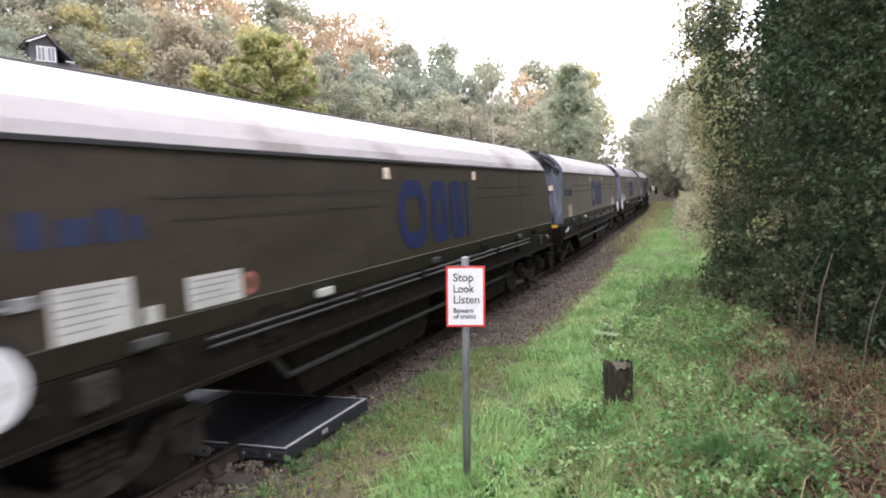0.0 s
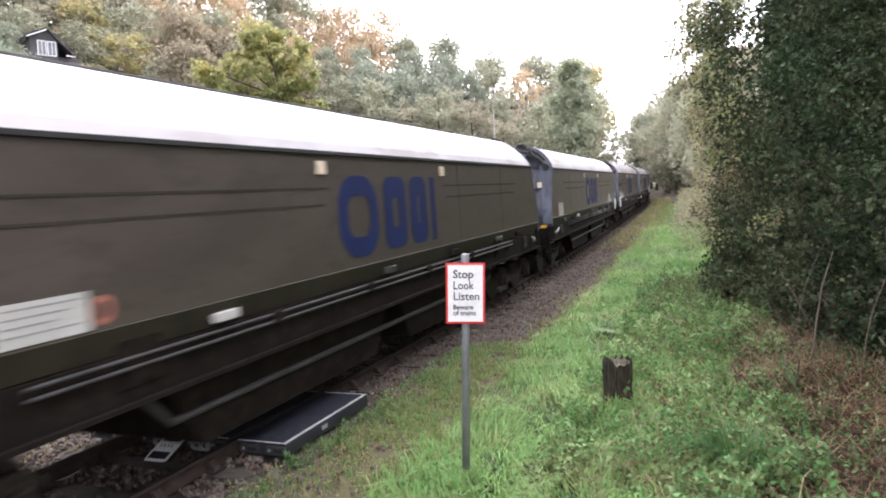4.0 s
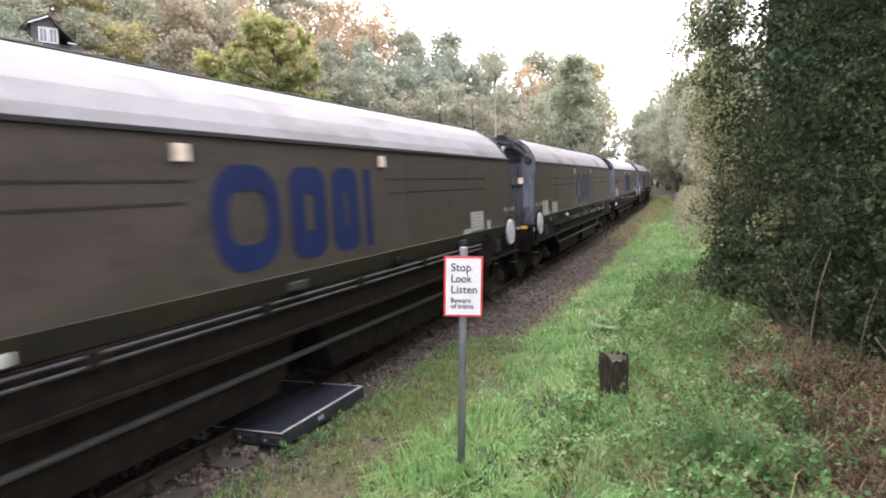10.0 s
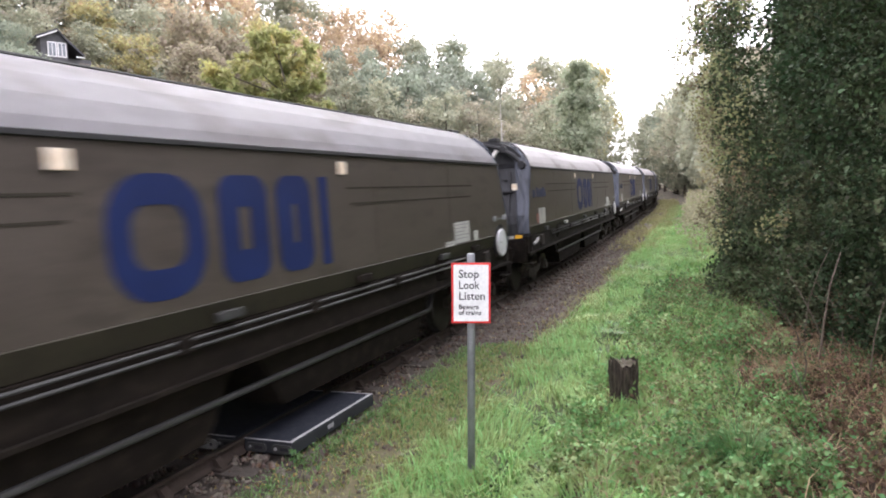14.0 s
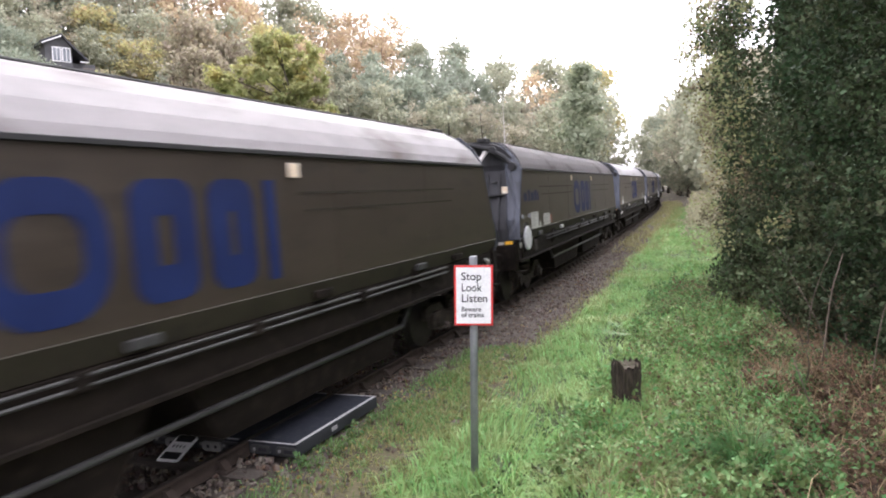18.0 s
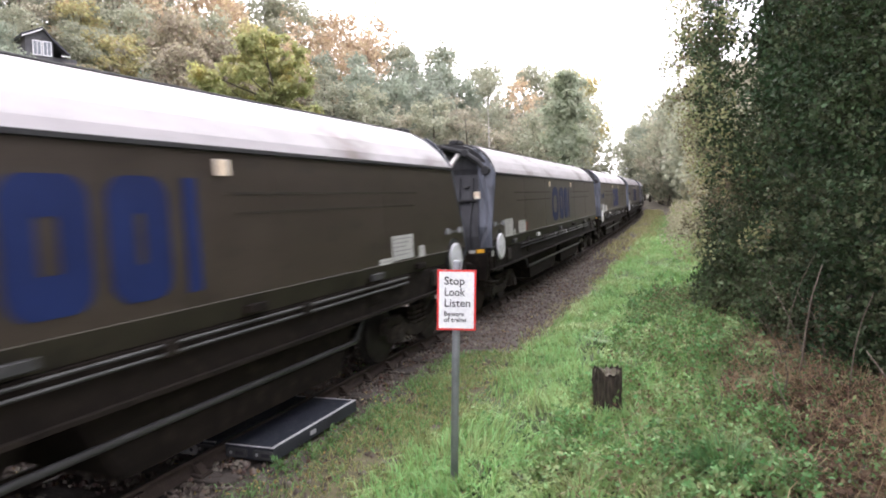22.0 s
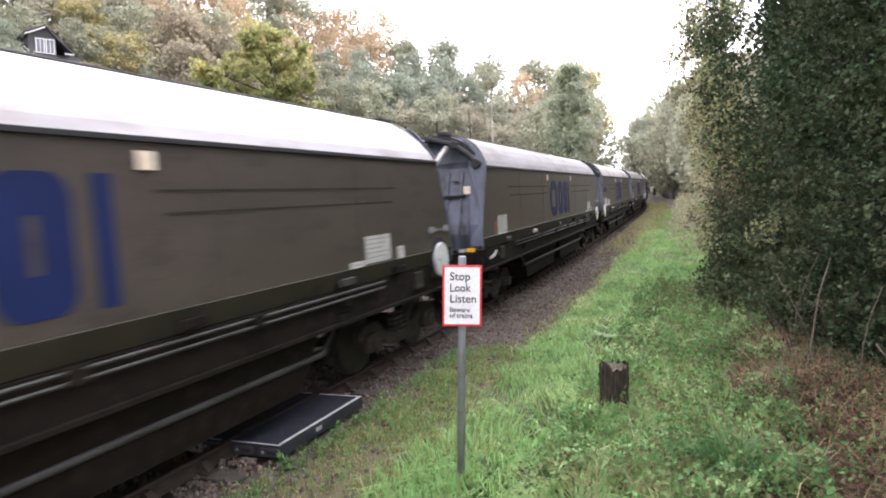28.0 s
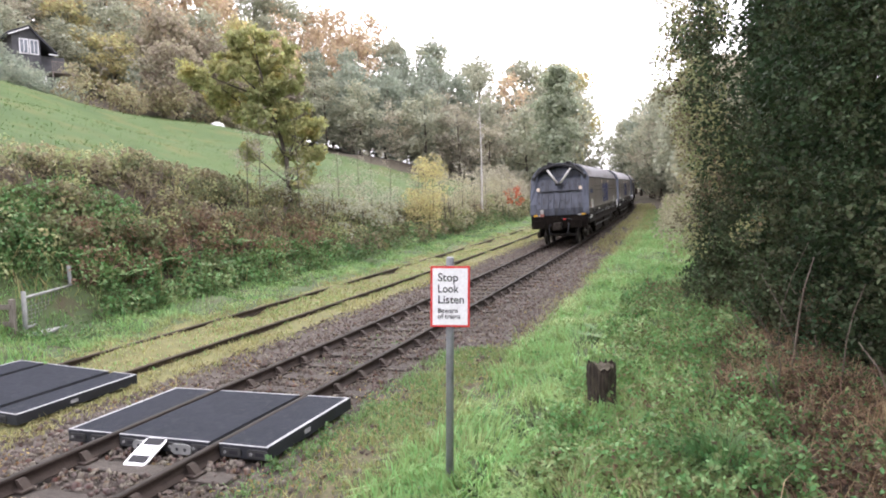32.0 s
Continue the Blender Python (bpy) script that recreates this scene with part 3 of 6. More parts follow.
# ---- warning sign ----
def text_mesh(body, size):
    cu = bpy.data.curves.new("lettering", "FONT")
    cu.body, cu.size, cu.extrude, cu.resolution_u = body, size, 0.0015, 3
    cu.offset = min(size * 0.02, 0.0008)
    ob = bpy.data.objects.new("lettering", cu)
    me = bpy.data.meshes.new_from_object(ob)
    bpy.data.objects.remove(ob)
    return me


def build_sign():
    root = new("warning_sign")
    turn = math.degrees(math.atan2(0.357, 0.934))
    root.matrix_basis = pose(3.40, 5.70, float(height(3.40, 5.70)), 0, 0.4, turn)
    tagged(root, "white and red-bordered stop look listen sign on a grey post", "warning sign")
    base = float(height(3.40, 5.70))
    top = 2.165 - base
    bm = tube(bmesh.new(), [(0, 0, -0.3), (0, 0, top - 0.01), (0, 0, top)], [0.037, 0.037, 0.03], 20)
    part("post", bm, M["galv"], root, "grey galvanised tube post", smooth=True)
    w, lo, hi = 0.182, 1.515 - base, 2.085 - base
    part("backing", boxed(-w, w, -0.052, -0.047, lo, hi), M["steel_grey"], root)
    part("red_border", boxed(-w, w, -0.055, -0.0521, lo, hi, 0.002), M["red"], root, "red border")
    part("sign_face", boxed(-w + 0.019, w - 0.019, -0.0572, -0.0552, lo + 0.019, hi - 0.019), M["white"], root, "white face")
    for z in (lo + 0.12, hi - 0.12):
        part("clip", boxed(-0.05, 0.05, -0.046, 0.0, z - 0.015, z + 0.015, 0.003), M["galv"], root, "steel clip")
    lines = [("Stop", 0.107, 0.140), ("Look", 0.107, 0.245), ("Listen", 0.107, 0.347), ("Beware", 0.062, 0.435), ("of trains", 0.062, 0.490)]
    for body, size, down in lines:
        me = text_mesh(body, size)
        xs = [v.co.x for v in me.vertices]
        goal = {"Stop": 0.187, "Look": 0.19, "Listen": 0.238, "Beware": 0.185, "of trains": 0.21}[body]
        k = goal / (max(xs) - min(xs))
        me.transform(Matrix.Diagonal((k, 1, 1, 1)))
        shared("lettering", me, M["ink"], root, m=Matrix.Translation((-0.117, -0.0592, hi - down)) @ Euler((math.pi / 2, 0, 0)).to_matrix().to_4x4())


# ---- wagons ----
def wagon_roof_profile():
    return [(1.385, 3.13), (1.33, 3.27), (1.22, 3.45), (1.06, 3.63), (0.86, 3.775), (0.6, 3.86), (0.3, 3.895), (0.0, 3.90)]


def end_y(z):
    """How far the end sheet stands out, by height."""
    return float(np.interp(z, [1.4, 1.75, 1.95, 3.13, 3.9], [8.52, 8.52, 8.47, 8.0, 7.75]))


def build_bogie(parent, y0):
    bog = part("bogie", boxed(-0.95, 0.95, y0 - 0.22, y0 + 0.22, 0.42, 0.72, 0.03), M["frame"], parent, "three-piece cast steel bogie")
    for sx in (-1, 1):
        x0, x1 = sx * 0.96, sx * 1.08
        bm = bmesh.new()
        top = ((-1.3, 0.64), (-1.2, 0.75), (-0.75, 0.75), (-0.45, 0.54), (-0.2, 0.48), (0.2, 0.48), (0.45, 0.54), (0.75, 0.75), (1.2, 0.75), (1.3, 0.64))
        low = ((1.3, 0.5), (1.2, 0.57), (0.8, 0.57), (0.5, 0.36), (0.2, 0.3), (-0.2, 0.3), (-0.5, 0.36), (-0.8, 0.57), (-1.2, 0.57), (-1.3, 0.5))
        prism(bm, [(y0 + p, q) for p, q in top + low], "x", x0, x1)
        bmesh.ops.bevel(bm, geom=bm.edges[:], offset=0.012, segments=1, affect="EDGES")
        part("side_frame", bm, M["bogie"], bog, "rusty open cast side frame")
        for k in (-0.2, 0.0, 0.2):
            turns = 8
            bm = tube(bmesh.new(), [(sx * 1.03, y0 + k, 0.48 + 0.3 * q / turns) for q in range(turns + 1)], [0.09 if q % 2 else 0.06 for q in range(turns + 1)], 8)
            part("coil_spring", bm, M["bogie"], bog, "coil spring")
        part("brake_beam", tube(bmesh.new(), [(sx * 0.8, y0 - 0.5, 0.4), (sx * 0.8, y0 + 0.5, 0.4)], [0.03, 0.03], 6), M["frame"], bog)
        for ax in (-0.97, 0.97):
            bm = boxed(sx * 1.07 - 0.07, sx * 1.07 + 0.07, y0 + ax - 0.17, y0 + ax + 0.17, 0.34, 0.62, 0.03)
            drum(bm, (sx * 1.15, y0 + ax, 0.46), (1, 0, 0), 0.12, 0.08, 12)
            part("axlebox", bm, M["bogie"], bog, "axlebox with worn cap")
    for ax in (-0.97, 0.97):
        bm = bmesh.new()
        for sx in (-1, 1):
            drum(bm, (sx * 0.745, y0 + ax, 0.46), (1, 0, 0), 0.46, 0.13, 28, 0.02)
            drum(bm, (sx * 0.69, y0 + ax, 0.46), (1, 0, 0), 0.49, 0.03, 28)
        drum(bm, (0, y0 + ax, 0.46), (1, 0, 0), 0.085, 1.5, 10)
        part("wheelset", bm, M["tread"], bog, "wheelset with worn treads")
    return bog


def panel_marks(parent, y0, y1, z0, z1, rows, label="white data panel with small print"):
    p = part("data_panel", boxed(1.386, 1.391, y0, y1, z0, z1), M["label"], parent, label)
    h = (z1 - z0) / (rows + 1)
    for k in range(rows):
        z = z1 - h * (k + 0.75)
        part("print_line", boxed(1.391, 1.3925, y0 + 0.05, y1 - 0.06 - 0.11 * ((k * 7) % 3), z - h * 0.12, z + h * 0.12), M["print"], p)
    return p


def ring_outline(y0, y1, z0, z1, r, seg=5):
    out = []
    for cy, cz, a0 in ((y1 - r, z1 - r, 0), (y0 + r, z1 - r, 90), (y0 + r, z0 + r, 180), (y1 - r, z0 + r, 270)):
        for k in range(seg + 1):
            a = radians(a0 + 90 * k / seg)
            out.append((cy + r * math.cos(a), cz + r * math.sin(a)))
    return out


def ring(bm, y0, y1, z0, z1, t, r, x0, x1):
    """A rounded frame shape on the side sheet."""
    a, b = ring_outline(y0, y1, z0, z1, r), ring_outline(y0 + t, y1 - t, z0 + t * 1.15, z1 - t * 1.15, max(0.03, r - t))
    n = len(a)
    va = [[bm.verts.new((x, *p)) for p in a] for x in (x0, x1)]
    vb = [[bm.verts.new((x, *p)) for p in b] for x in (x0, x1)]
    for k in range(n):
        j = (k + 1) % n
        bm.faces.new((va[1][k], va[1][j], vb[1][j], vb[1][k]))
        bm.faces.new((va[0][k], va[0][j], va[1][j], va[1][k]))
        bm.faces.new((vb[1][k], vb[1][j], vb[0][j], vb[0][k]))


def ring_mark(y0, y1, z0, z1):
    bm = bmesh.new()
    ring(bm, y0, y1, z0, z1, 0.04, 0.095, 1.386, 1.391)
    return bm


def build_wagon(disc_end, faded, marked_left, dusty):
    """A bogie coal hopper; y runs forward from its middle, z from rail top. disc_end: +1 front, -1 rear."""
    w = new("hopper_wagon")
    side_paint, roof_paint = (M["olive_brown"], M["silver_dirty"]) if dusty else (M["olive"], M["silver"])
    end_paint, wing_paint = (M["end_black"], M["end_soot"]) if dusty else (M["end_soot"], M["blue_grey"])
    # sides
    for sx in (-1, 1):
        bm = prism(bmesh.new(), [(-8.0, 3.13), (8.0, 3.13), (8.47, 1.95), (8.52, 1.66), (-8.52, 1.66), (-8.47, 1.95)], "x", sx * 1.335, sx * 1.385)
        part("side_sheet", bm, side_paint, w, "brown-dusted olive side sheet" if dusty else "olive-grey painted steel side sheet")
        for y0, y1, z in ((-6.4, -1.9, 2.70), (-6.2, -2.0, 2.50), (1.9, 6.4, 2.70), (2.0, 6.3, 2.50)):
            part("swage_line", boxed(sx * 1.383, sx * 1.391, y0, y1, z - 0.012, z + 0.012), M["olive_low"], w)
        for y in (-5.3, -2.65, 2.65, 5.3):
            part("seam", boxed(sx * 1.3845, sx * 1.389, y - 0.03, y + 0.03, 1.7, 3.08), side_paint, w)
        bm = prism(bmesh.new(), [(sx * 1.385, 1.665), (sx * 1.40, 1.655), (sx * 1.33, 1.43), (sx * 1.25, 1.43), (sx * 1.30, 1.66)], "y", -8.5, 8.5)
        part("skirt", bm, M["olive_low"], w, "dark olive lower skirt")
        bm = prism(bmesh.new(), [(sx * 1.385, 3.10), (sx * 1.42, 3.11), (sx * 1.42, 3.15), (sx * 1.385, 3.16)], "y", -7.99, 7.99)
        part("cantrail", bm, M["black"], w, "dark cant rail strip")
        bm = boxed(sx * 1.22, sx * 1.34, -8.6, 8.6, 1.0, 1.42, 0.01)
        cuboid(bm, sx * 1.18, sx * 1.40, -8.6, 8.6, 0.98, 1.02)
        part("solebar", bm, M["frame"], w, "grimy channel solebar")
        for z in (1.385, 1.305):
            part("brake_pipe", tube(bmesh.new(), [(sx * 1.39, -5.9, z), (sx * 1.39, 5.9, z)], [0.017, 0.017], 8), M["pipe"], w, "grey conduit pipe", smooth=True)
        part("truss_tube", tube(bmesh.new(), [(sx * 1.2, -4.8, 0.98), (sx * 1.2, -4.5, 0.66), (sx * 1.2, 4.5, 0.66), (sx * 1.2, 4.8, 0.98)], [0.037] * 4, 10), M["pipe"], w, "grey tie tube under the hopper", smooth=True)
        for y in (-3.1, -1.0, 1.0, 3.1):
            part("pipe_bracket", boxed(sx * 1.34, sx * 1.41, y - 0.09, y + 0.09, 1.27, 1.42, 0.01), M["frame"], w)
        for y, m_ in ((-6.6, "pipe"), (-3.9, "label"), (-0.4, "pipe"), (2.2, "frame"), (4.9, "pipe"), (6.4, "frame")):
            part("step_bracket", boxed(sx * 1.36, sx * 1.43, y - 0.16, y + 0.16, 1.47, 1.56, 0.01), M[m_] if sx > 0 else M["frame"], w)
        for y in (-4.9, 4.9):
            bm = boxed(sx * 1.05, sx * 1.36, y - 0.24, y + 0.24, 1.12, 1.6, 0.03)
            drum(bm, (sx * 1.37, y, 1.36), (1, 0, 0), 0.17, 0.04, 18)
            part("brake_cylinder", bm, M["frame"], w, "dark round brake cylinder")
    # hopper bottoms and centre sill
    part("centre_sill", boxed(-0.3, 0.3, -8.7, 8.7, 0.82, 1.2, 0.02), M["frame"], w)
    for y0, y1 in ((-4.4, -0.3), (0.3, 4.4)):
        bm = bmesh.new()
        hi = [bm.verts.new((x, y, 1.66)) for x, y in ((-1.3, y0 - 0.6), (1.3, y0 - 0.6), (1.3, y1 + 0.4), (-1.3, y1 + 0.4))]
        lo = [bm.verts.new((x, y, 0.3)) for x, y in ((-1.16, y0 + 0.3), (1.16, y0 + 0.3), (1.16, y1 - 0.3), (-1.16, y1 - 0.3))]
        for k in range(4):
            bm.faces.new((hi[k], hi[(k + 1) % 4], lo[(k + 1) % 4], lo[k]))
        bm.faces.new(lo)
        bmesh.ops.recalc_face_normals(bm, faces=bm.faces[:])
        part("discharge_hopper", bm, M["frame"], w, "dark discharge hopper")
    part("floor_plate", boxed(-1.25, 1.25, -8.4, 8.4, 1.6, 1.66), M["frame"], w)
    # silver hood
    half = wagon_roof_profile()
    prof = [(x, z) for x, z in half] + [(-x, z) for x, z in half[-2::-1]]
    bm = bmesh.new()
    cut = lambda z, sy: sy * float(np.interp(z, [3.13, 3.5, 3.78, 3.9], [8.0, 7.78, 7.45, 7.38]))
    rows = []
    for f in (-1, -0.62, -0.25, 0.12, 0.5, 1):
        rows.append([bm.verts.new((x, cut(z, 1) * f, z - 0.008 * (1 - abs(f)))) for x, z in prof])
    for r0, r1 in zip(rows, rows[1:]):
        for k in range(len(prof) - 1):
            bm.faces.new((r0[k], r0[k + 1], r1[k + 1], r1[k]))
    bmesh.ops.solidify(bm, geom=bm.faces[:], thickness=0.02)
    bmesh.ops.recalc_face_normals(bm, faces=bm.faces[:])
    part("roof_cover", bm, roof_paint, w, "silver curved roof cover with soot smears" if dusty else "shiny silver curved roof cover")
    for sx in (-1, 1):
        part("roof_seam", tube(bmesh.new(), [(sx * 0.62, -7.3, 3.862), (sx * 0.62, 7.3, 3.862)], [0.014, 0.014], 6), M["pipe"], w)
    # ends
    for sy in (-1, 1):
        bm = bmesh.new()
        zs = [1.42, 1.75, 1.95, 3.13]
        outer = [(x, z) for x, z in prof]
        cols = [bm.verts.new((1.385, sy * (end_y(z) - 0.02), z)) for z in zs]
        left = [bm.verts.new((-1.385, sy * (end_y(z) - 0.02), z)) for z in zs]
        for k in range(3):
            bm.faces.new((cols[k], cols[k + 1], left[k + 1], left[k]))
        top = [bm.verts.new((x, sy * (end_y(z) - 0.12), z)) for x, z in outer[1:-1]]
        bm.faces.new([cols[3], *top, left[3]])
        bmesh.ops.recalc_face_normals(bm, faces=bm.faces[:])
        bmesh.ops.solidify(bm, geom=bm.faces[:], thickness=0.03)
        part("end_sheet", bm, end_paint, w, "soot-blackened end sheet" if dusty else "sooty blue-grey streaked end sheet")
        for x in (-0.86, -0.55, -0.28, 0.0, 0.28, 0.55, 0.86):
            zz = (1.5, 1.75, 1.95, 3.05)
            line = [(sy * (end_y(z) - 0.03), z) for z in zz] + [(sy * (end_y(z) + 0.03), z) for z in zz[::-1]]
            bm = prism(bmesh.new(), line, "x", x - 0.02, x + 0.02)
            part("rib", bm, end_paint, w)
        part("cross_bar", boxed(-0.95, 0.95, sy * 8.2, sy * 8.31, 2.52, 2.57, 0.01), M["black"], w, "dark cross bar")
        # corner wings
        for sx in (-1, 1):
            bm = prism(bmesh.new(), [(sx * 1.386, 1.5), (sx * 1.386, 1.95), (sx * 1.386, 3.13), (sx * 1.33, 3.27), (sx * 1.22, 3.45), (sx * 1.06, 3.63), (sx * 0.9, 3.745), (sx * 0.8, 3.62), (sx * 0.98, 3.35), (sx * 1.02, 2.9), (sx * 1.08, 1.95), (sx * 1.12, 1.5)], "y", 0, 0.03)
            for v in bm.verts:
                v.co.y = sy * (max(end_y(v.co.z), 8.0) + 0.012 + v.co.y)
            part("corner_wing", bm, wing_paint, w)
            bm = tube(bmesh.new(), [(sx * 0.15, sy * 8.1, 3.80), (sx * 0.72, sy * 8.16, 3.63), (sx * 1.02, sy * 8.17, 3.42), (sx * 1.2, sy * 8.16, 3.2)], [0.045, 0.06, 0.065, 0.05], 8)
            drum(bm, (sx * 1.2, sy * 8.16, 3.2), (0, 1, 0), 0.1, 0.16, 14, 0.015)
            drum(bm, (sx * 0.74, sy * 8.14, 3.62), (0, 1, 0), 0.09, 0.18, 14, 0.015)
            part("lid_crank", bm, M["black"], w, "black lid crank arm")
            part("hinge_block", boxed(sx * 0.34, sx * 0.56, sy * 7.7, sy * 8.1, 3.84, 3.93, 0.015), M["black"], w, "black lid hinge block")
            part("lid_strut", tube(bmesh.new(), [(sx * 0.60, sy * 8.10, 3.66), (sx * 0.07, sy * 8.3, 2.92)], [0.055, 0.055], 10), M["strut"], w, "bare aluminium lid strut", smooth=True)
            buf = part("buffer", tube(bmesh.new(), [(sx * 0.865, sy * 8.72, 1.04), (sx * 0.865, sy * 8.9, 1.04), (sx * 0.865, sy * 8.92, 1.04), (sx * 0.865, sy * 9.2, 1.04)], [0.17, 0.17, 0.12, 0.12], 16), M["frame"], w, "grimy buffer casing")
            part("buffer_head", boxed(sx * 0.865 - 0.26, sx * 0.865 + 0.26, sy * 9.19, sy * 9.25, 0.85, 1.22, 0.025), M["frame"], buf, "wide worn buffer head")
            part("reflector", boxed(sx * 1.0 - 0.07, sx * 1.0 + 0.07, sy * 8.24, sy * 8.26, 2.58, 2.74), M["peach"], w, "weathered pale reflector")
            part("amber_marker", boxed(sx * 1.12 - 0.09, sx * 1.12 + 0.09, sy * 8.57, sy * 8.585, 1.39, 1.47), M["amber"], w, "amber marker plate")
            part("white_marker", boxed(sx * 0.93 - 0.07, sx * 0.93 + 0.07, sy * 8.57, sy * 8.585, 1.385, 1.45), M["label"], w, "white marker plate")
        arch_o = [(x * 0.97, z - 0.045) for x, z in prof if z > 3.4]
        arch_i = [(x * 0.9, z - 0.1) for x, z in arch_o][::-1]
        bm = bmesh.new()
        for y0, y1 in ((7.42, 8.1),):
            ring_pts = arch_o + arch_i
            prism(bm, ring_pts, "y", sy * y0, sy * y1) if len(ring_pts) > 3 else None
        part("lid_hood", bm, M["black"], w, "black arched lid mechanism hood")
        part("strut_foot", boxed(-0.17, 0.17, sy * 8.2, sy * 8.36, 2.80, 2.93, 0.02), M["black"], w)
        for x, z in ((-0.42, 2.12), (0.14, 2.12), (0.14, 1.72), (-0.14, 1.58), (0.42, 1.58), (0.72, 2.86)):
            part("lug", boxed(x - 0.06, x + 0.06, sy * (end_y(z) - 0.02), sy * (end_y(z) + 0.06), z - 0.015, z + 0.015, 0.004), M["pipe"], w, "worn metal lug")
        for x in (-0.42, 0.45):
            part("air_hose", tube(bmesh.new(), [(x, sy * 8.74, 1.02), (x * 1.04, sy * 8.95, 0.92), (x * 1.0, sy * 9.05, 0.66), (x * 0.8, sy * 9.1, 0.5)], [0.03, 0.028, 0.028, 0.035], 8), M["black"], w, "black rubber air hose", smooth=True)
        part("headstock", boxed(-1.3, 1.3, sy * 8.52, sy * 8.74, 0.80, 1.38, 0.02), M["frame"], w, "dark headstock beam")
        bm = boxed(-0.14, 0.14, sy * 8.7, sy * 9.3, 0.78, 1.06, 0.03)
        cuboid(bm, -0.2, 0.2, sy * 9.18, sy * 9.40, 0.74, 1.1, 0.05)
        part("coupler", bm, M["bogie"], w, "knuckle coupler")
        part("coupler_handle", tube(bmesh.new(), [(0.1, sy * 8.8, 1.28), (0.5, sy * 8.82, 1.24), (0.9, sy * 8.8, 1.1)], [0.014] * 3, 6), M["pipe"], w)
        part("air_cock", boxed(0.2, 0.34, sy * 8.76, sy * 8.86, 1.2, 1.27, 0.015), M["red"], w, "red air cock handle")
        bm = prism(bmesh.new(), [(1.3, 1.44), (1.3, 1.05), (1.38, 1.05), (1.38, 1.5)], "y", sy * 8.3, sy * 8.36)
        part("step_leg", bm, M["frame"], w)
        part("step_tread", boxed(1.18, 1.42, sy * 8.2, sy * 8.5, 0.72, 0.75, 0.005), M["frame"], w)
    for y in (-6.95, 6.95):
        build_bogie(w, y)
    for sy in (-1, 1):
        bm = tube(bmesh.new(), [(1.36, sy * 8.02, 1.2), (1.41, sy * 7.9, 1.25), (1.41, sy * 7.72, 1.33)], [0.03, 0.035, 0.02], 8)
        part("brake_lever", bm, M["label"], w, "pale brake lever")
        part("valve_handle", boxed(1.38, 1.42, sy * 7.6 - 0.025, sy * 7.6 + 0.025, 1.22, 1.3, 0.01), M["bogie"], w, "rusty valve handle")
        part("distributor", boxed(1.2, 1.39, sy * 7.1 - 0.16, sy * 7.1 + 0.16, 1.1, 1.38, 0.03), M["bogie"], w, "grimy brake distributor box")
    # marks on the side towards the line-side path
    e = disc_end
    disc = part("brake_disc", drum(bmesh.new(), (1.415, e * 7.95, 1.49), (1, 0, 0), 0.285, 0.05, 36, 0.018), M["disc"], w, "white round brake handwheel cover")
    part("disc_boss", drum(bmesh.new(), (1.445, e * 7.95, 1.49), (1, 0, 0), 0.11, 0.012, 20, 0.004), M["disc"], disc)
    part("disc_slot", boxed(1.442, 1.4475, e * 7.95 - 0.15, e * 7.95 + 0.06, 1.485, 1.505), M["pipe"], disc)
    part("disc_recess", drum(bmesh.new(), (1.365, e * 7.95, 1.52), (1, 0, 0), 0.35, 0.06, 28), M["black"], w, "dark cut-out behind the handwheel")
    bm = boxed(1.386, 1.4, e * 7.95 - 0.42, e * 7.95 + 0.46, 1.975, 2.0)
    for k in (-0.3, 0.32):
        cuboid(bm, 1.386, 1.42, e * 7.95 + k - 0.09, e * 7.95 + k + 0.09, 1.95, 2.05, 0.01)
    part("lifting_lug", bm, M["galv"], w, "pale lifting bracket")
    if e < 0:
        panel_marks(w, -7.42, -6.70, 1.66, 2.07, 6)
        panel_marks(w, -6.62, -6.44, 1.66, 1.80, 2)
        panel_marks(w, -6.1, -5.36, 1.68, 1.98, 4)
        part("red_mark", ring_mark(-5.34, -5.14, 1.70, 1.93), M["red_mark"], w, "faded red warning symbol")
        part("white_plate", boxed(1.3, 1.36, -8.48, -8.3, 1.3, 1.52, 0.01), M["label"], w)
    else:
        panel_marks(w, 5.42, 6.16, 1.68, 2.05, 5)
        panel_marks(w, 6.38, 6.6, 1.66, 1.84, 2)
        panel_marks(w, 5.0, 5.4, 1.63, 1.74, 1)
        panel_marks(w, -7.42, -6.69, 1.66, 2.07, 7)
        part("red_mark", ring_mark(-7.67, -7.46, 1.70, 1.95), M["red_mark"], w, "faded red warning symbol")
    for y in (-2.02, 1.82):
        part("vent_plate", boxed(1.386, 1.41, y - 0.09, y + 0.09, 2.87, 3.03, 0.006), M["peach"], w, "small pale bracket plate")
    blue = M["blue_old"] if faded else M["blue"]
    bm = bmesh.new()
    ring(bm, -1.68, -0.62, 1.78, 2.86, 0.23, 0.42, 1.387, 1.392)
    part("blue_emblem", bm, blue, w, "large blue ring emblem")
    for y0, y1 in ((-0.42, 0.30), (0.46, 1.10)):
        bm = bmesh.new()
        ring(bm, y0, y1, 1.80, 2.85, 0.27, 0.2, 1.387, 1.392)
        part("blue_emblem", bm, blue, w, "large blue block emblem")
    part("blue_emblem", boxed(1.387, 1.392, 1.28, 1.46, 1.80, 2.84), blue, w, "tall blue emblem bar")
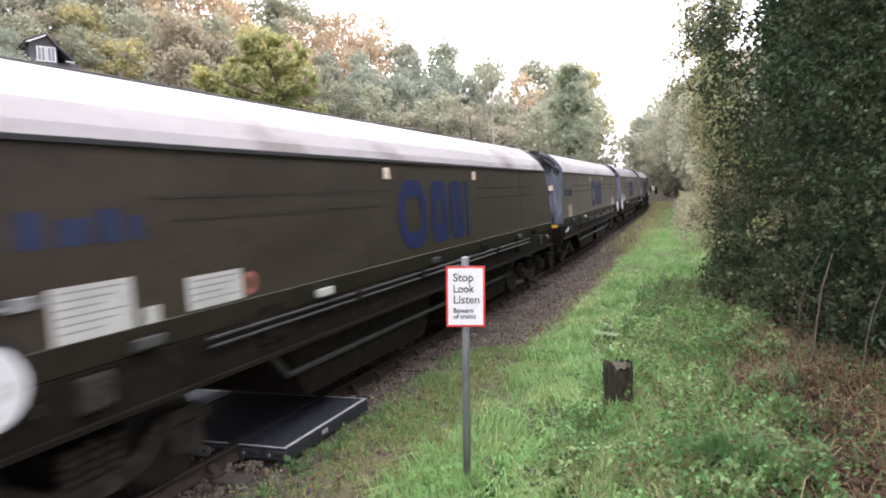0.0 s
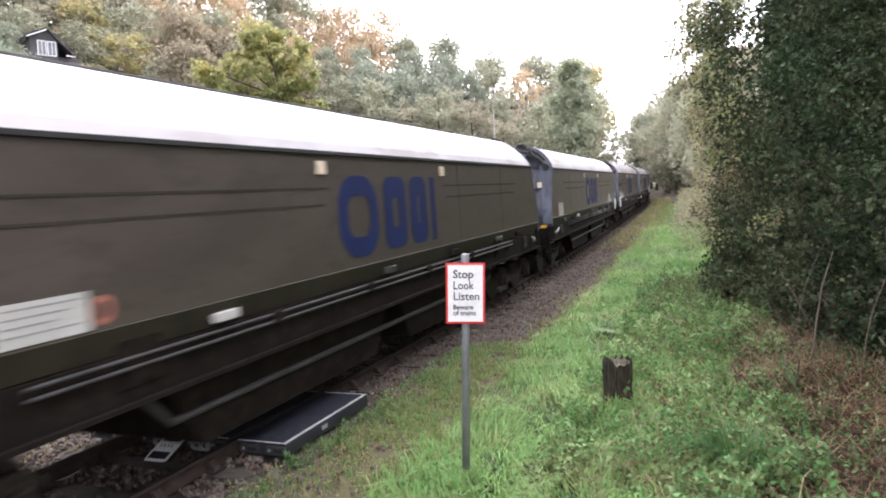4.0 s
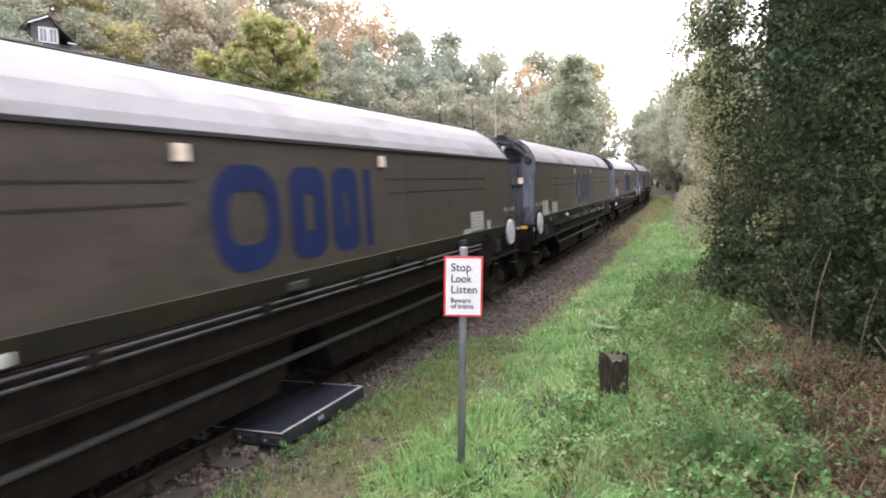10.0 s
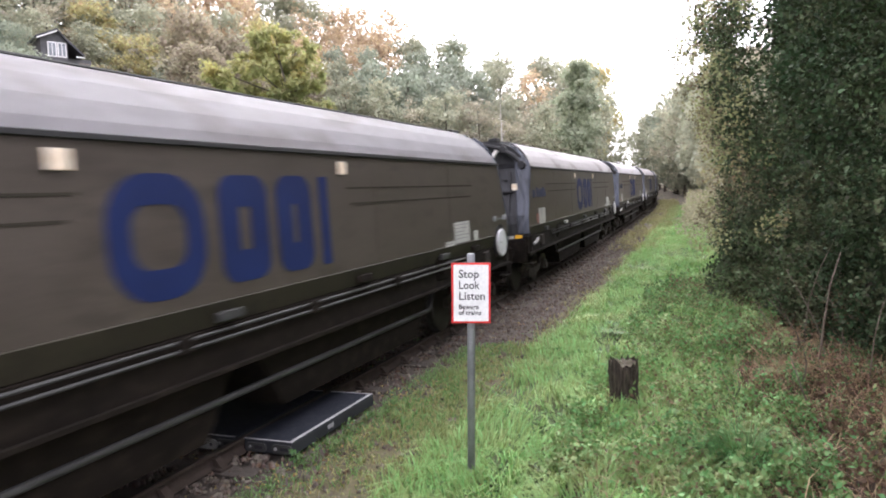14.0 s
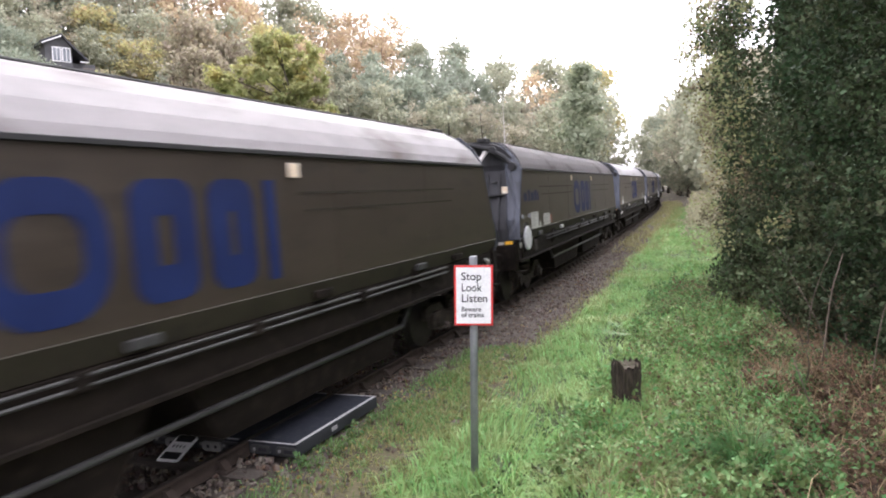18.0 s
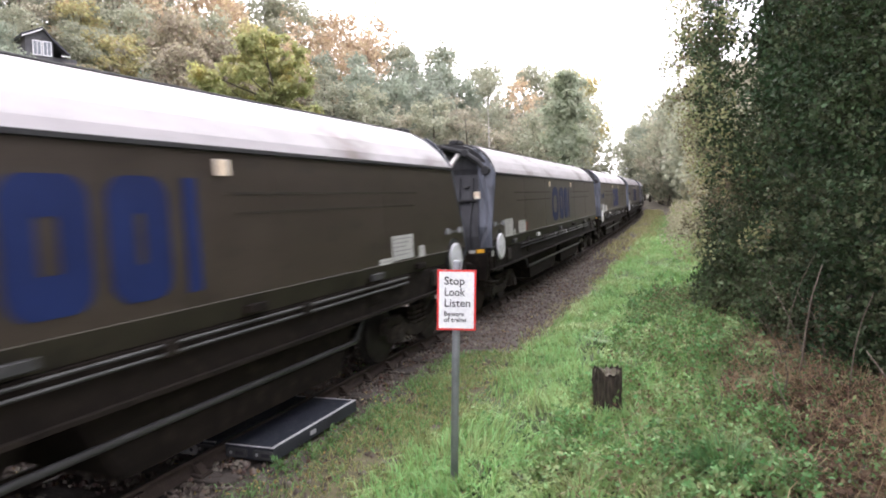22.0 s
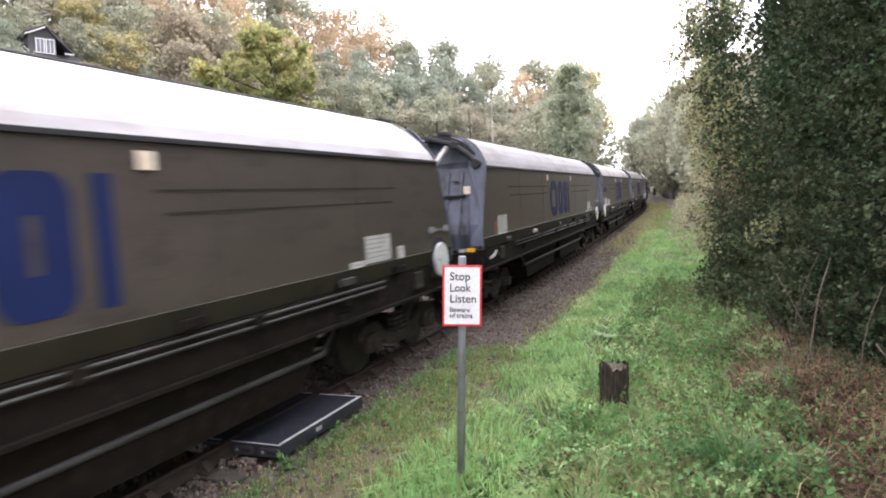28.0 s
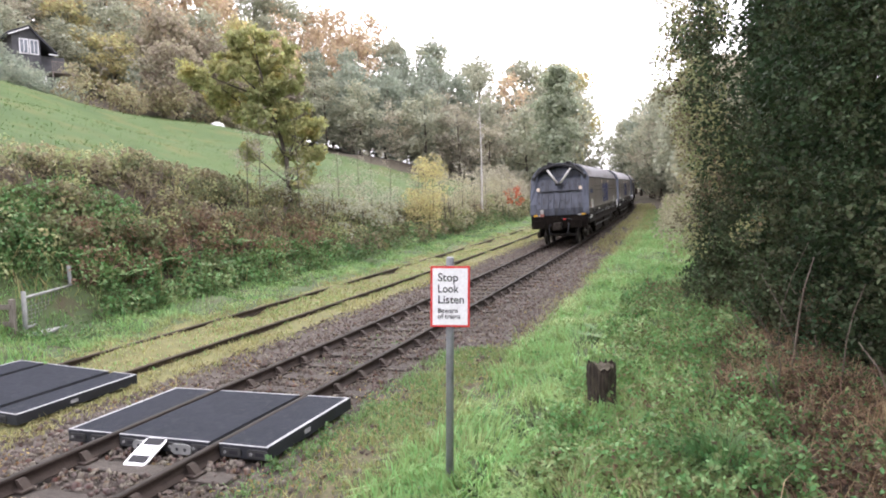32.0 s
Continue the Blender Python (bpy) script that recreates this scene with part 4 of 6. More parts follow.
    if marked_left:
        for k, (y, d) in enumerate(((-8.0, 0.26), (-7.6, 0.2), (-7.3, 0.28), (-6.95, 0.22), (-6.66, 0.14))):
            part("faded_word_bar", boxed(1.386, 1.3895, y, y + d, 2.36, 2.56 + 0.06 * (k % 2)), M["blue_old"], w, "faded blue lettering bars")
    return w


SPEED, GAIN, PITCH, REAR = 9.32994, 0.00593683, 18.863, 12.9854


def rear_at(t, n):
    """Where the rear cant-rail corner of wagon n, counted from the last, stands along the line."""
    return REAR + SPEED * (t - 30) + GAIN * (t - 30) ** 2 + PITCH * n


def on_rails(s_mid):
    a, b = Vector(spot(s_mid - 5.35, 0.0)), Vector(spot(s_mid + 5.35, 0.0))
    d = b - a
    yaw = math.atan2(-d.x, d.y)
    tilt = math.atan2(d.z, math.hypot(d.x, d.y))
    return Matrix.Translation((a + b) / 2) @ Euler((tilt, 0, yaw)).to_matrix().to_4x4() @ Euler((0, -CANT, 0)).to_matrix().to_4x4()


# disc at the front (+1) or the rear (-1), from the last wagon to those ahead
FACING = [1, 1, -1, 1, -1, -1, -1, 1, 1, 1, -1, 1, -1, 1, -1, 1, -1, 1, 1, -1, 1, -1]
TRAIN = []


def build_train():
    kinds = {}
    for n, e in enumerate(FACING):
        faded = n == 10
        marked = n % 3 != 1
        dusty = n in (2, 3, 4, 5, 6, 8, 10, 14, 17, 19)
        key = (e, faded, marked, dusty)
        if key not in kinds:
            ob = kinds[key] = build_wagon(e, faded, marked, dusty)
        else:
            ob = copy_thing(kinds[key], Matrix())
        state = "faded blue emblem" if faded else "bold blue emblem"
        tagged(ob, ("brown-dusted" if dusty else "olive-grey") + " bogie coal hopper wagon, silver roof, " + state, "freight wagon", group="train of hopper wagons")
        ob.matrix_basis = on_rails(rear_at(0, n) + 8.0)
        TRAIN.append(ob)
    # sprayed scrawl on one wagon, as broken strokes
    rng = random.Random(5)
    y = -6.3
    while y < 6.6:
        d, hgt, z0 = rng.uniform(0.18, 0.42), rng.uniform(0.25, 0.45), 1.7 + rng.uniform(0, 0.1)
        bm = bmesh.new()
        for k in range(rng.randint(3, 5)):
            a0 = Vector((1.3935, y + rng.uniform(0, d), z0 + rng.uniform(0, hgt)))
            b0 = Vector((1.3935, y + rng.uniform(0, d), z0 + rng.uniform(0, hgt)))
            tube(bm, [a0, (a0 + b0) / 2 + Vector((0, rng.uniform(-0.06, 0.06), rng.uniform(-0.06, 0.06))), b0], [0.014, 0.016, 0.012], 5)
        for v in bm.verts:
            v.co.x = 1.393 + (v.co.x - 1.3935) * 0.08
        part("scrawl", bm, M["spray"], TRAIN[10], "pale sprayed scrawl")
        y += d + rng.uniform(0.02, 0.3)
    # tail lamp of the last wagon
    lamp = part("tail_lamp", boxed(-0.87, -0.73, -8.72, -8.58, 1.5, 1.7, 0.02), M["label"], TRAIN[0], "white tail lamp with a red lower case")
    part("lamp_case", boxed(-0.89, -0.71, -8.735, -8.57, 1.3, 1.5, 0.02), M["red_mark"], lamp, "red lamp case")


def motions():
    times = [0.0] + [k * 0.8 for k in range(1, 40)] + [32.0]
    for n, ob in enumerate(TRAIN):
        walk(ob, [(t, on_rails(rear_at(t, n) + 8.0)) for t in times])


# ---- foliage helpers ----
def leaves(centres, size, rng, droop=0.3, stretch=1.5, up=0.75, out=None):
    """Leaf blades (pointed quads, folded a little) at given centres, facing outward where a way out is given."""
    n = len(centres)
    nn = rng.normal(size=(n, 3))
    if out is not None:
        nn = nn + out * 0.8
    nn[:, 2] += up
    nn /= np.linalg.norm(nn, axis=1, keepdims=True)
    d = rng.normal(size=(n, 3))
    d[:, 2] -= droop
    d -= nn * np.sum(d * nn, 1, keepdims=True)
    d /= np.linalg.norm(d, axis=1, keepdims=True)
    e = np.cross(nn, d)
    L = (size * rng.uniform(0.6, 1.3, n))[:, None]
    W = L / stretch
    c = np.asarray(centres)
    V = np.stack([c - d * L * 0.5, c + e * W * 0.5 + nn * L * 0.08, c + d * L * 0.5, c - e * W * 0.5 + nn * L * 0.08], 1)
    return V.reshape(-1, 3), np.arange(4 * n).reshape(n, 4)


def blades(base, length, width, rng, lean=0.35, comb=0.0):
    """Grass blades: a bent strip of one quad and a tip; combed grass flops over in swirls."""
    n = len(base)
    b = rng.uniform(0, 2 * np.pi, n)
    a = rng.uniform(0, 2 * np.pi, n)
    if comb:
        x, y = np.asarray(base)[:, 0], np.asarray(base)[:, 1]
        b = 2.6 * np.sin(y * 2.3 + 1.4 * np.sin(x * 3.1)) + 2.2 * np.sin(x * 3.7 - y * 1.3) + rng.normal(size=n) * comb
        a = b + np.pi / 2 + rng.normal(size=n) * 0.6
    side = np.stack([np.cos(a), np.sin(a), np.zeros(n)], 1)
    L = length * rng.uniform(0.45, 1.25, n)
    tip = np.stack([np.cos(b), np.sin(b), np.zeros(n)], 1) * (L * lean * rng.uniform(0.3, 1.8, n))[:, None]
    up = np.zeros((n, 3))
    up[:, 2] = L
    w = (width * rng.uniform(0.6, 1.3, n))[:, None] * side / 2
    p = np.asarray(base)
    midp = p + up * 0.55 + tip * 0.35
    droop = 0.92 - np.clip(np.linalg.norm(tip, axis=1) / L - 0.3, 0, 0.75)[:, None] * 0.8
    V = np.stack([p - w, p + w, midp + w * 0.8, p + up * droop + tip, midp - w * 0.8], 1)
    tri = np.array([(0, 1, 2), (0, 2, 4), (4, 2, 3)])
    return V.reshape(-1, 3), (tri[None] + (np.arange(n) * 5)[:, None, None]).reshape(-1, 3)


def in_ball(n, rng, shell=0.55):
    v = rng.normal(size=(n, 3))
    v /= np.linalg.norm(v, axis=1, keepdims=True)
    return v * (shell + (1 - shell) * rng.uniform(0, 1, n) ** 0.5)[:, None]


def clump_points(centres, radii, per, rng, flat=0.8, shell=0.55):
    """Points in balls round the centres, and the way outward at each."""
    pts, outs = [], []
    for c, r in zip(centres, radii):
        v = in_ball(max(4, int(per * r * r)), rng, shell)
        outs.append(v)
        v = v * r
        v[:, 2] *= flat
        pts.append(v + c)
    return np.concatenate(pts), np.concatenate(outs)


_g = (1 + 5 ** 0.5) / 2
ICO_V = np.array([(-1, _g, 0), (1, _g, 0), (-1, -_g, 0), (1, -_g, 0), (0, -1, _g), (0, 1, _g), (0, -1, -_g), (0, 1, -_g), (_g, 0, -1), (_g, 0, 1), (-_g, 0, -1), (-_g, 0, 1)]) / math.hypot(1, _g)
ICO_F = np.array([(0, 11, 5), (0, 5, 1), (0, 1, 7), (0, 7, 10), (0, 10, 11), (1, 5, 9), (5, 11, 4), (11, 10, 2), (10, 7, 6), (7, 1, 8), (3, 9, 4), (3, 4, 2), (3, 2, 6), (3, 6, 8), (3, 8, 9), (4, 9, 5), (2, 4, 11), (6, 2, 10), (8, 6, 7), (9, 8, 1)])


def hearts(centres, radii, rng, flat=0.8):
    """The dense twiggy inside of leaf clumps, as small ragged lumps."""
    n = len(centres)
    V = ICO_V[None] * rng.uniform(0.75, 1.15, (n, 12, 1)) * np.asarray(radii)[:, None, None] * np.array([1, 1, flat]) + np.asarray(centres)[:, None]
    F = ICO_F[None] + (np.arange(n) * 12)[:, None, None]
    return V.reshape(-1, 3), F.reshape(-1, 3)


def foliage_mesh(name, cs, rs, per, size, rng, flat=0.8, heart=0.5, up=0.75, stretch=1.5):
    """Ragged leaf clumps over a dense inside, as one mesh."""
    pts, outs = [], []
    for c, r in zip(cs, rs):
        v = rng.normal(size=(max(4, int(per * r * r)), 3))
        v *= (np.clip(0.75 + 0.28 * rng.normal(size=len(v)), 0.25, 1.45) / np.linalg.norm(v, axis=1))[:, None]
        outs.append(v)
        pts.append(v * r * rng.uniform(0.7, 1.35, 3) * np.array([1, 1, flat]) + c)
    V, F = leaves(np.concatenate(pts), size, rng, up=up, out=np.concatenate(outs), stretch=stretch)
    T = np.concatenate([F[:, (0, 1, 2)], F[:, (0, 2, 3)]])
    hc, hr = (list(cs), list(np.asarray(rs) * heart)) if heart > 0.1 else ([], [])
    if not hc:
        return arr_mesh(name, V, T, 3)
    hv, hf = hearts(hc, hr, rng, flat)
    return arr_mesh(name, np.concatenate([V, hv]), np.concatenate([T, hf + len(V)]), 3)


def tree(name, label, cat, seed, tall, spread, trunk_h, leaf, leaf_size, n_clumps, per, bark="bark", limbs=6, trunk_r=0.2, slim=1.0, group="", heart=0.0):
    """A tapered trunk with limbs and a crown of leaf clumps, standing at the origin."""
    rng = np.random.default_rng(seed)
    root = new(name)
    tagged(root, label, cat, group=group)
    lean = rng.normal(size=2) * 0.03 * tall
    bm = bmesh.new()
    pts = [(lean[0] * f * f, lean[1] * f * f, tall * 0.92 * f - 0.3 * (f == 0)) for f in (0, 0.12, 0.3, 0.5, 0.7, 0.88, 1)]
    tube(bm, pts, [trunk_r * 1.35, trunk_r, trunk_r * 0.85, trunk_r * 0.62, trunk_r * 0.4, trunk_r * 0.2, trunk_r * 0.06], 8)
    part("trunk", bm, M[bark], root, smooth=True)
    tips = []
    for k in range(limbs):
        f = trunk_h / tall + (0.85 - trunk_h / tall) * (k + 0.5) / limbs
        a = k * 2.4 + rng.uniform(-0.4, 0.4)
        r = spread * (1.0 - 0.55 * f) * rng.uniform(0.7, 1.1)
        b = np.array([lean[0] * f * f, lean[1] * f * f, tall * 0.9 * f])
        e = b + np.array([math.cos(a) * r, math.sin(a) * r, r * rng.uniform(0.35, 0.9)])
        m1 = b * 0.5 + e * 0.5 + np.array([0, 0, -0.08 * r])
        bm = tube(bmesh.new(), [b, m1, e], [trunk_r * 0.42 * (1 - f * 0.5), trunk_r * 0.25 * (1 - f * 0.5), trunk_r * 0.07], 6)
        part("limb", bm, M[bark], root, smooth=True)
        tips += [e, m1 + rng.normal(size=3) * 0.15 * r]
    cs, rs = [], []
    for k in range(n_clumps):
        if k < len(tips):
            c = tips[k]
        else:
            z = rng.uniform(trunk_h / tall, 1.0)
            env = spread * slim * math.sin(math.pi * min(1, max(0.06, (z - trunk_h / tall * 0.7) / (1.08 - trunk_h / tall * 0.7)))) ** 0.6
            a = rng.uniform(0, 2 * math.pi)
            rr = env * rng.uniform(0.25, 0.92)
            c = np.array([math.cos(a) * rr + lean[0] * z, math.sin(a) * rr + lean[1] * z, z * tall])
        cs.append(c)
        rs.append(spread * rng.uniform(0.16, 0.34))
    if heart:
        shared("crown", foliage_mesh("crown", cs, rs, per / (spread * 0.25) ** 2, leaf_size, rng, heart=heart, stretch=1.25), M[leaf], root)
    else:
        P, O = clump_points(cs, rs, per / (spread * 0.25) ** 2, rng)
        V, F = leaves(P, leaf_size, rng)
        shared("crown", arr_mesh("crown", V, F, 4), M[leaf], root)
    return root


def plant(ob, u, s, turn=0.0, sink=0.0):
    p = ground_at(np.array(float(u)), np.array(float(s)))
    ob.matrix_basis = pose(p[0], p[1], p[2] - sink, 0, 0, turn)
    return ob


def bearing_spot(az, d):
    """Track coordinates of a point d metres away on a bearing left of the line."""
    a = radians(az)
    x, y = 5.6 - d * math.sin(a), d * math.cos(a)
    s = y
    for _ in range(6):
        lx, ly, lz, th = (float(q) for q in along(s))
        s += (y - ly) * math.cos(th) - (x - lx) * math.sin(th)
    return (x - lx) * math.cos(th) + (y - ly) * math.sin(th), s


def wood_edge(az):
    """How far off the wood begins on a bearing."""
    d = min(57.0 / math.sin(radians(az)), 84 / math.cos(radians(az)))
    return max(d, 76) if az < 25 else d


def build_woods():
    G = "woodland trees on the hill"
    # crown colours here are paled for haze
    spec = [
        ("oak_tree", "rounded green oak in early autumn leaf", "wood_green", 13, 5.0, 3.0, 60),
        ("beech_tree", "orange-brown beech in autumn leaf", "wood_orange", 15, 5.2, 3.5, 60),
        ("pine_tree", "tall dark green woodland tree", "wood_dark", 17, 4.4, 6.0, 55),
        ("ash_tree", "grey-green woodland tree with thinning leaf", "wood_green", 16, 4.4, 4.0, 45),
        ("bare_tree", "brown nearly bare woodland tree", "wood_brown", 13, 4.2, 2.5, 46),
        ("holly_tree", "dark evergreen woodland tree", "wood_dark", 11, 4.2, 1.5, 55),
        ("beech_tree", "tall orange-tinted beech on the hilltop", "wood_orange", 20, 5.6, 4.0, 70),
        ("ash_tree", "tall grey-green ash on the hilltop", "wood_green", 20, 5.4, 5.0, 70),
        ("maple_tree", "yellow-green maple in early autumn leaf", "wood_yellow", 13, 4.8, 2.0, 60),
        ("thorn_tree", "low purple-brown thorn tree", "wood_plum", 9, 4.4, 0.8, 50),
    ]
    protos = []
    for k, (name, label, leaf, tall, spread, th, nc) in enumerate(spec):
        protos.append([tree(name, label, "tree", 40 + k, tall, spread, th * 0.35, leaf, 0.5 if k != 4 else 0.4, nc + 6, 48, trunk_r=0.22, group=G, heart=0.01), 0, tall])
    rng = random.Random(11)

    def stand(k, u, s, tall, sink=0.0):
        """One more tree of kind k, grown to the given height."""
        proto = protos[k]
        ob = proto[0] if proto[1] == 0 else copy_thing(proto[0], Matrix())
        proto[1] += 1
        size = min(1.7, max(0.5, tall / proto[2]))
        plant(ob, u, s, rng.uniform(0, 360), sink)
        ob.matrix_basis = ob.matrix_basis @ Matrix.Diagonal((size * 0.5 + 0.5, size * 0.5 + 0.5, size, 1))

    # bearing left of the line, and how steeply the skyline rises there
    bearing = [9, 11, 13.3, 16, 18.5, 21, 24.3, 26.2, 28.5, 30.4, 34.5, 36.3, 39.4, 43.5, 49, 54, 70]
    steep = [0.12, 0.165, 0.172, 0.168, 0.176, 0.2, 0.207, 0.207, 0.238, 0.233, 0.245, 0.26, 0.27, 0.31, 0.335, 0.34, 0.34]
    for row in (0, 1, 2, 3, 4, 4):
        az = 10.5 + rng.uniform(0, 2)
        while az < 68:
            d = wood_edge(az) + row * 9.5 + rng.uniform(-2.5, 2.5)
            if abs(az - 52.9) < 6.5:
                d = max(d, 88 + row * 6)
            u, s = bearing_spot(az, d)
            g = float(height(u, s))
            rise = float(np.interp(az, bearing, steep)) * (0.64 + 0.105 * row) * rng.uniform(0.95, 1.03)
            tall = 2.8 + d * rise - g
            if az < 11.5:
                kinds = (8, 4, 0)
            elif az < 15.5:
                kinds = ((0, 8, 4), (0, 3, 8), (3, 0), (3, 7), (0, 7))[row]
            elif az < 20:
                kinds = ((4, 4, 8), (4, 1, 0), (4, 6, 2), (6, 4, 7), (6, 7))[row]
            elif az < 28:
                kinds = ((4, 5, 0), (5, 3, 4), (3, 5, 2), (2, 5, 7), (7, 2, 3))[row]
            elif az < 33:
                kinds = ((4, 5, 0), (5, 3), (0, 5, 2), (2, 1, 6), (6, 6, 7))[row]
            elif az < 47:
                kinds = ((9, 9, 8, 1), (1, 8, 9), (1, 8, 0), (6, 1, 7), (6, 7, 2))[row]
            else:
                kinds = ((0, 4, 8), (0, 3, 8, 4), (0, 3, 4), (7, 3, 2), (7, 6, 2))[row]
            if tall > 3.5 and u < -7.5:
                stand(rng.choice(kinds), u, s, tall)
            az += math.degrees((5.0 + 0.6 * row) / d) * rng.uniform(0.75, 1.2)
    for k in range(95):
        az = rng.uniform(-1.0, 8.9)
        d = rng.uniform(68, 125) if az < 4 else rng.uniform(105, 185)
        u, s = bearing_spot(az, d)
        tall = 2.8 + d * float(np.interp(az, [-1, 2.6, 5, 7, 8.6], [0.135, 0.118, 0.1, 0.078, 0.05])) * rng.uniform(0.95, 1.25) - float(height(u, s))
        if u > (7.5 if s < 110 else 4.8) and tall > 3.5:
            stand(rng.choice((4, 3, 4, 0) if az < 4.5 else (3, 0, 2)), u, s, tall)
    # undergrowth that closes the wood below its crowns
    low = {"wood_brown": [], "wood_green": [], "wood_dark": []}
    for k in range(620):
        az = rng.uniform(10, 66)
        d = wood_edge(az) + rng.uniform(-1, 26)
        if abs(az - 52.9) < 6.5 and d < 86:
            continue
        u, s = bearing_spot(az, d)
        if u < -8:
            low[rng.choice(("wood_brown", "wood_brown", "wood_green", "wood_dark"))].append((u, s, rng.uniform(0.3, 6.0), rng.uniform(1.1, 1.9)))
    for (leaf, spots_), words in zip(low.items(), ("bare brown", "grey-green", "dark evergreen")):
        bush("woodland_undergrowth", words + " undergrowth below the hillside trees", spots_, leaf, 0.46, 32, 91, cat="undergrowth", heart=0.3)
    # the wood across the line and beyond the bend
    for s0, s1, u0, u1, n, mix in ((45, 75, 9.0, 12, 8, (4, 4, 0)), (70, 135, 9.5, 18, 22, (4, 3, 0, 4)), (110, 200, 7, 30, 14, (3, 4, 0)), (130, 200, -30, -9, 8, (0, 3, 4))):
        for k in range(n):
            q = rng.choice(mix)
            stand(q, rng.uniform(u0, u1), rng.uniform(s0, s1), protos[q][2] * rng.uniform(0.8, 1.05))


def build_oak():
    """The young oak above the bank: a leaning trunk with separate leafy lobes."""
    rng = np.random.default_rng(7)
    root = tagged(new("oak_tree"), "young oak turning yellow-green above the bramble bank", "tree")
    rx, ry = math.cos(radians(35)), math.sin(radians(35))

    def put(across, deep, z):
        return np.array([across * rx - deep * ry, across * ry + deep * rx, z])

    stem = [put(0.1, 0, -0.8), put(0, 0, 0.6), put(-0.05, 0, 1.6), put(-0.35, 0.1, 2.9), put(-0.75, 0, 4.2), put(-1.1, 0, 5.6), put(-1.3, 0, 6.9)]
    part("trunk", tube(bmesh.new(), stem, [0.13, 0.1, 0.095, 0.08, 0.06, 0.035, 0.012], 8), M["bark"], root, smooth=True)
    lobes = [(-1.2, 0, 5.2, 1.45), (-1.5, 0.2, 6.5, 0.85), (-0.5, 0.3, 6.2, 0.95), (-0.1, 0, 5.2, 0.9), (-3.0, 0, 4.9, 0.85), (-3.7, -0.2, 5.3, 0.5), (-2.4, 0.3, 3.9, 0.7), (-2.3, 0, 5.6, 0.6), (-0.9, -0.6, 3.5, 1.05), (-0.8, 0.9, 3.8, 1.1), (0.4, -0.2, 2.7, 0.7), (1.1, 0, 3.0, 0.5), (0.0, 0.4, 1.8, 0.45), (0.6, -0.3, 0.9, 0.55), (-1.6, 0.2, 2.0, 0.4), (0.5, 0.2, 3.7, 0.6), (1.0, 0.1, 1.9, 0.4)]
    cs, rs = [], []
    for a, d, z, r in lobes:
        c = put(a, d, z)
        f = min(5, max(1, int(z / 1.25)))
        b = np.array(stem[f])
        mid = b * 0.5 + c * 0.5 + np.array([0, 0, -0.1 * r])
        part("limb", tube(bmesh.new(), [b, mid, c], [0.045, 0.03, 0.01], 6), M["bark"], root, smooth=True)
        n = max(6, int(21 * r ** 1.6))
        v = in_ball(n, rng, 0.6) * r * np.array([1, 1, 0.85])
        cs += list(v + c)
        rs += list(rng.uniform(0.2, 0.4, n))
    shared("crown", foliage_mesh("crown", cs, rs, 820, 0.19, rng, 0.75, 0.0), M["oak"], root)
    plant(root, -10.9, 24.9, 0, -0.2)


def build_near_trees():
    build_oak()
    # slender birch and saplings
    birch = tree("birch_tree", "slender white-stemmed birch, nearly bare", "tree", 9, 9.6, 1.0, 4.6, "bramble_brown", 0.09, 16, 20, bark="birch", limbs=7, trunk_r=0.1)
    plant(birch, *bearing_spot(18.4, 50), 40)
    rng = random.Random(21)
    sap = [tree("sapling", "thin leafless sapling on the bank", "sapling", 60 + k, 4.2 + k * 0.6, 0.8, 1.4, "wood_brown", 0.07, 14, 22, limbs=9, trunk_r=0.022, group="saplings on the bank") for k in range(3)]
    used = [0, 0, 0]
    for s, u in ((20, -9.5), (21.5, -10), (23, -9.2), (29, -9.5), (31, -9.8), (33, -9.6), (36, -9.4), (43, -8.6), (47, -8.4), (50, -8.8), (54, -8.5), (58, -8.7), (40, -9.2), (26, -9.0), (45, -9.5), (52, -9.7)):
        k = rng.randrange(3)
        ob = sap[k] if not used[k] else copy_thing(sap[k], Matrix())
        used[k] = 1
        plant(ob, u, s, rng.uniform(0, 360))
    u, s = bearing_spot(12.1, 80)
    tall = 2.8 + 80 * 0.17 - float(height(u, s))
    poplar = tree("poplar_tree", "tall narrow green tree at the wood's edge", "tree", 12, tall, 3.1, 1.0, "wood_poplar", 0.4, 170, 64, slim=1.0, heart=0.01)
    plant(poplar, u, s, 0)
    red = tree("maple_bush", "small red-leaved autumn bush", "bush", 14, 2.2, 1.0, 0.3, "wood_red", 0.12, 14, 60, trunk_r=0.05)
    plant(red, -8.6, 58, 0)


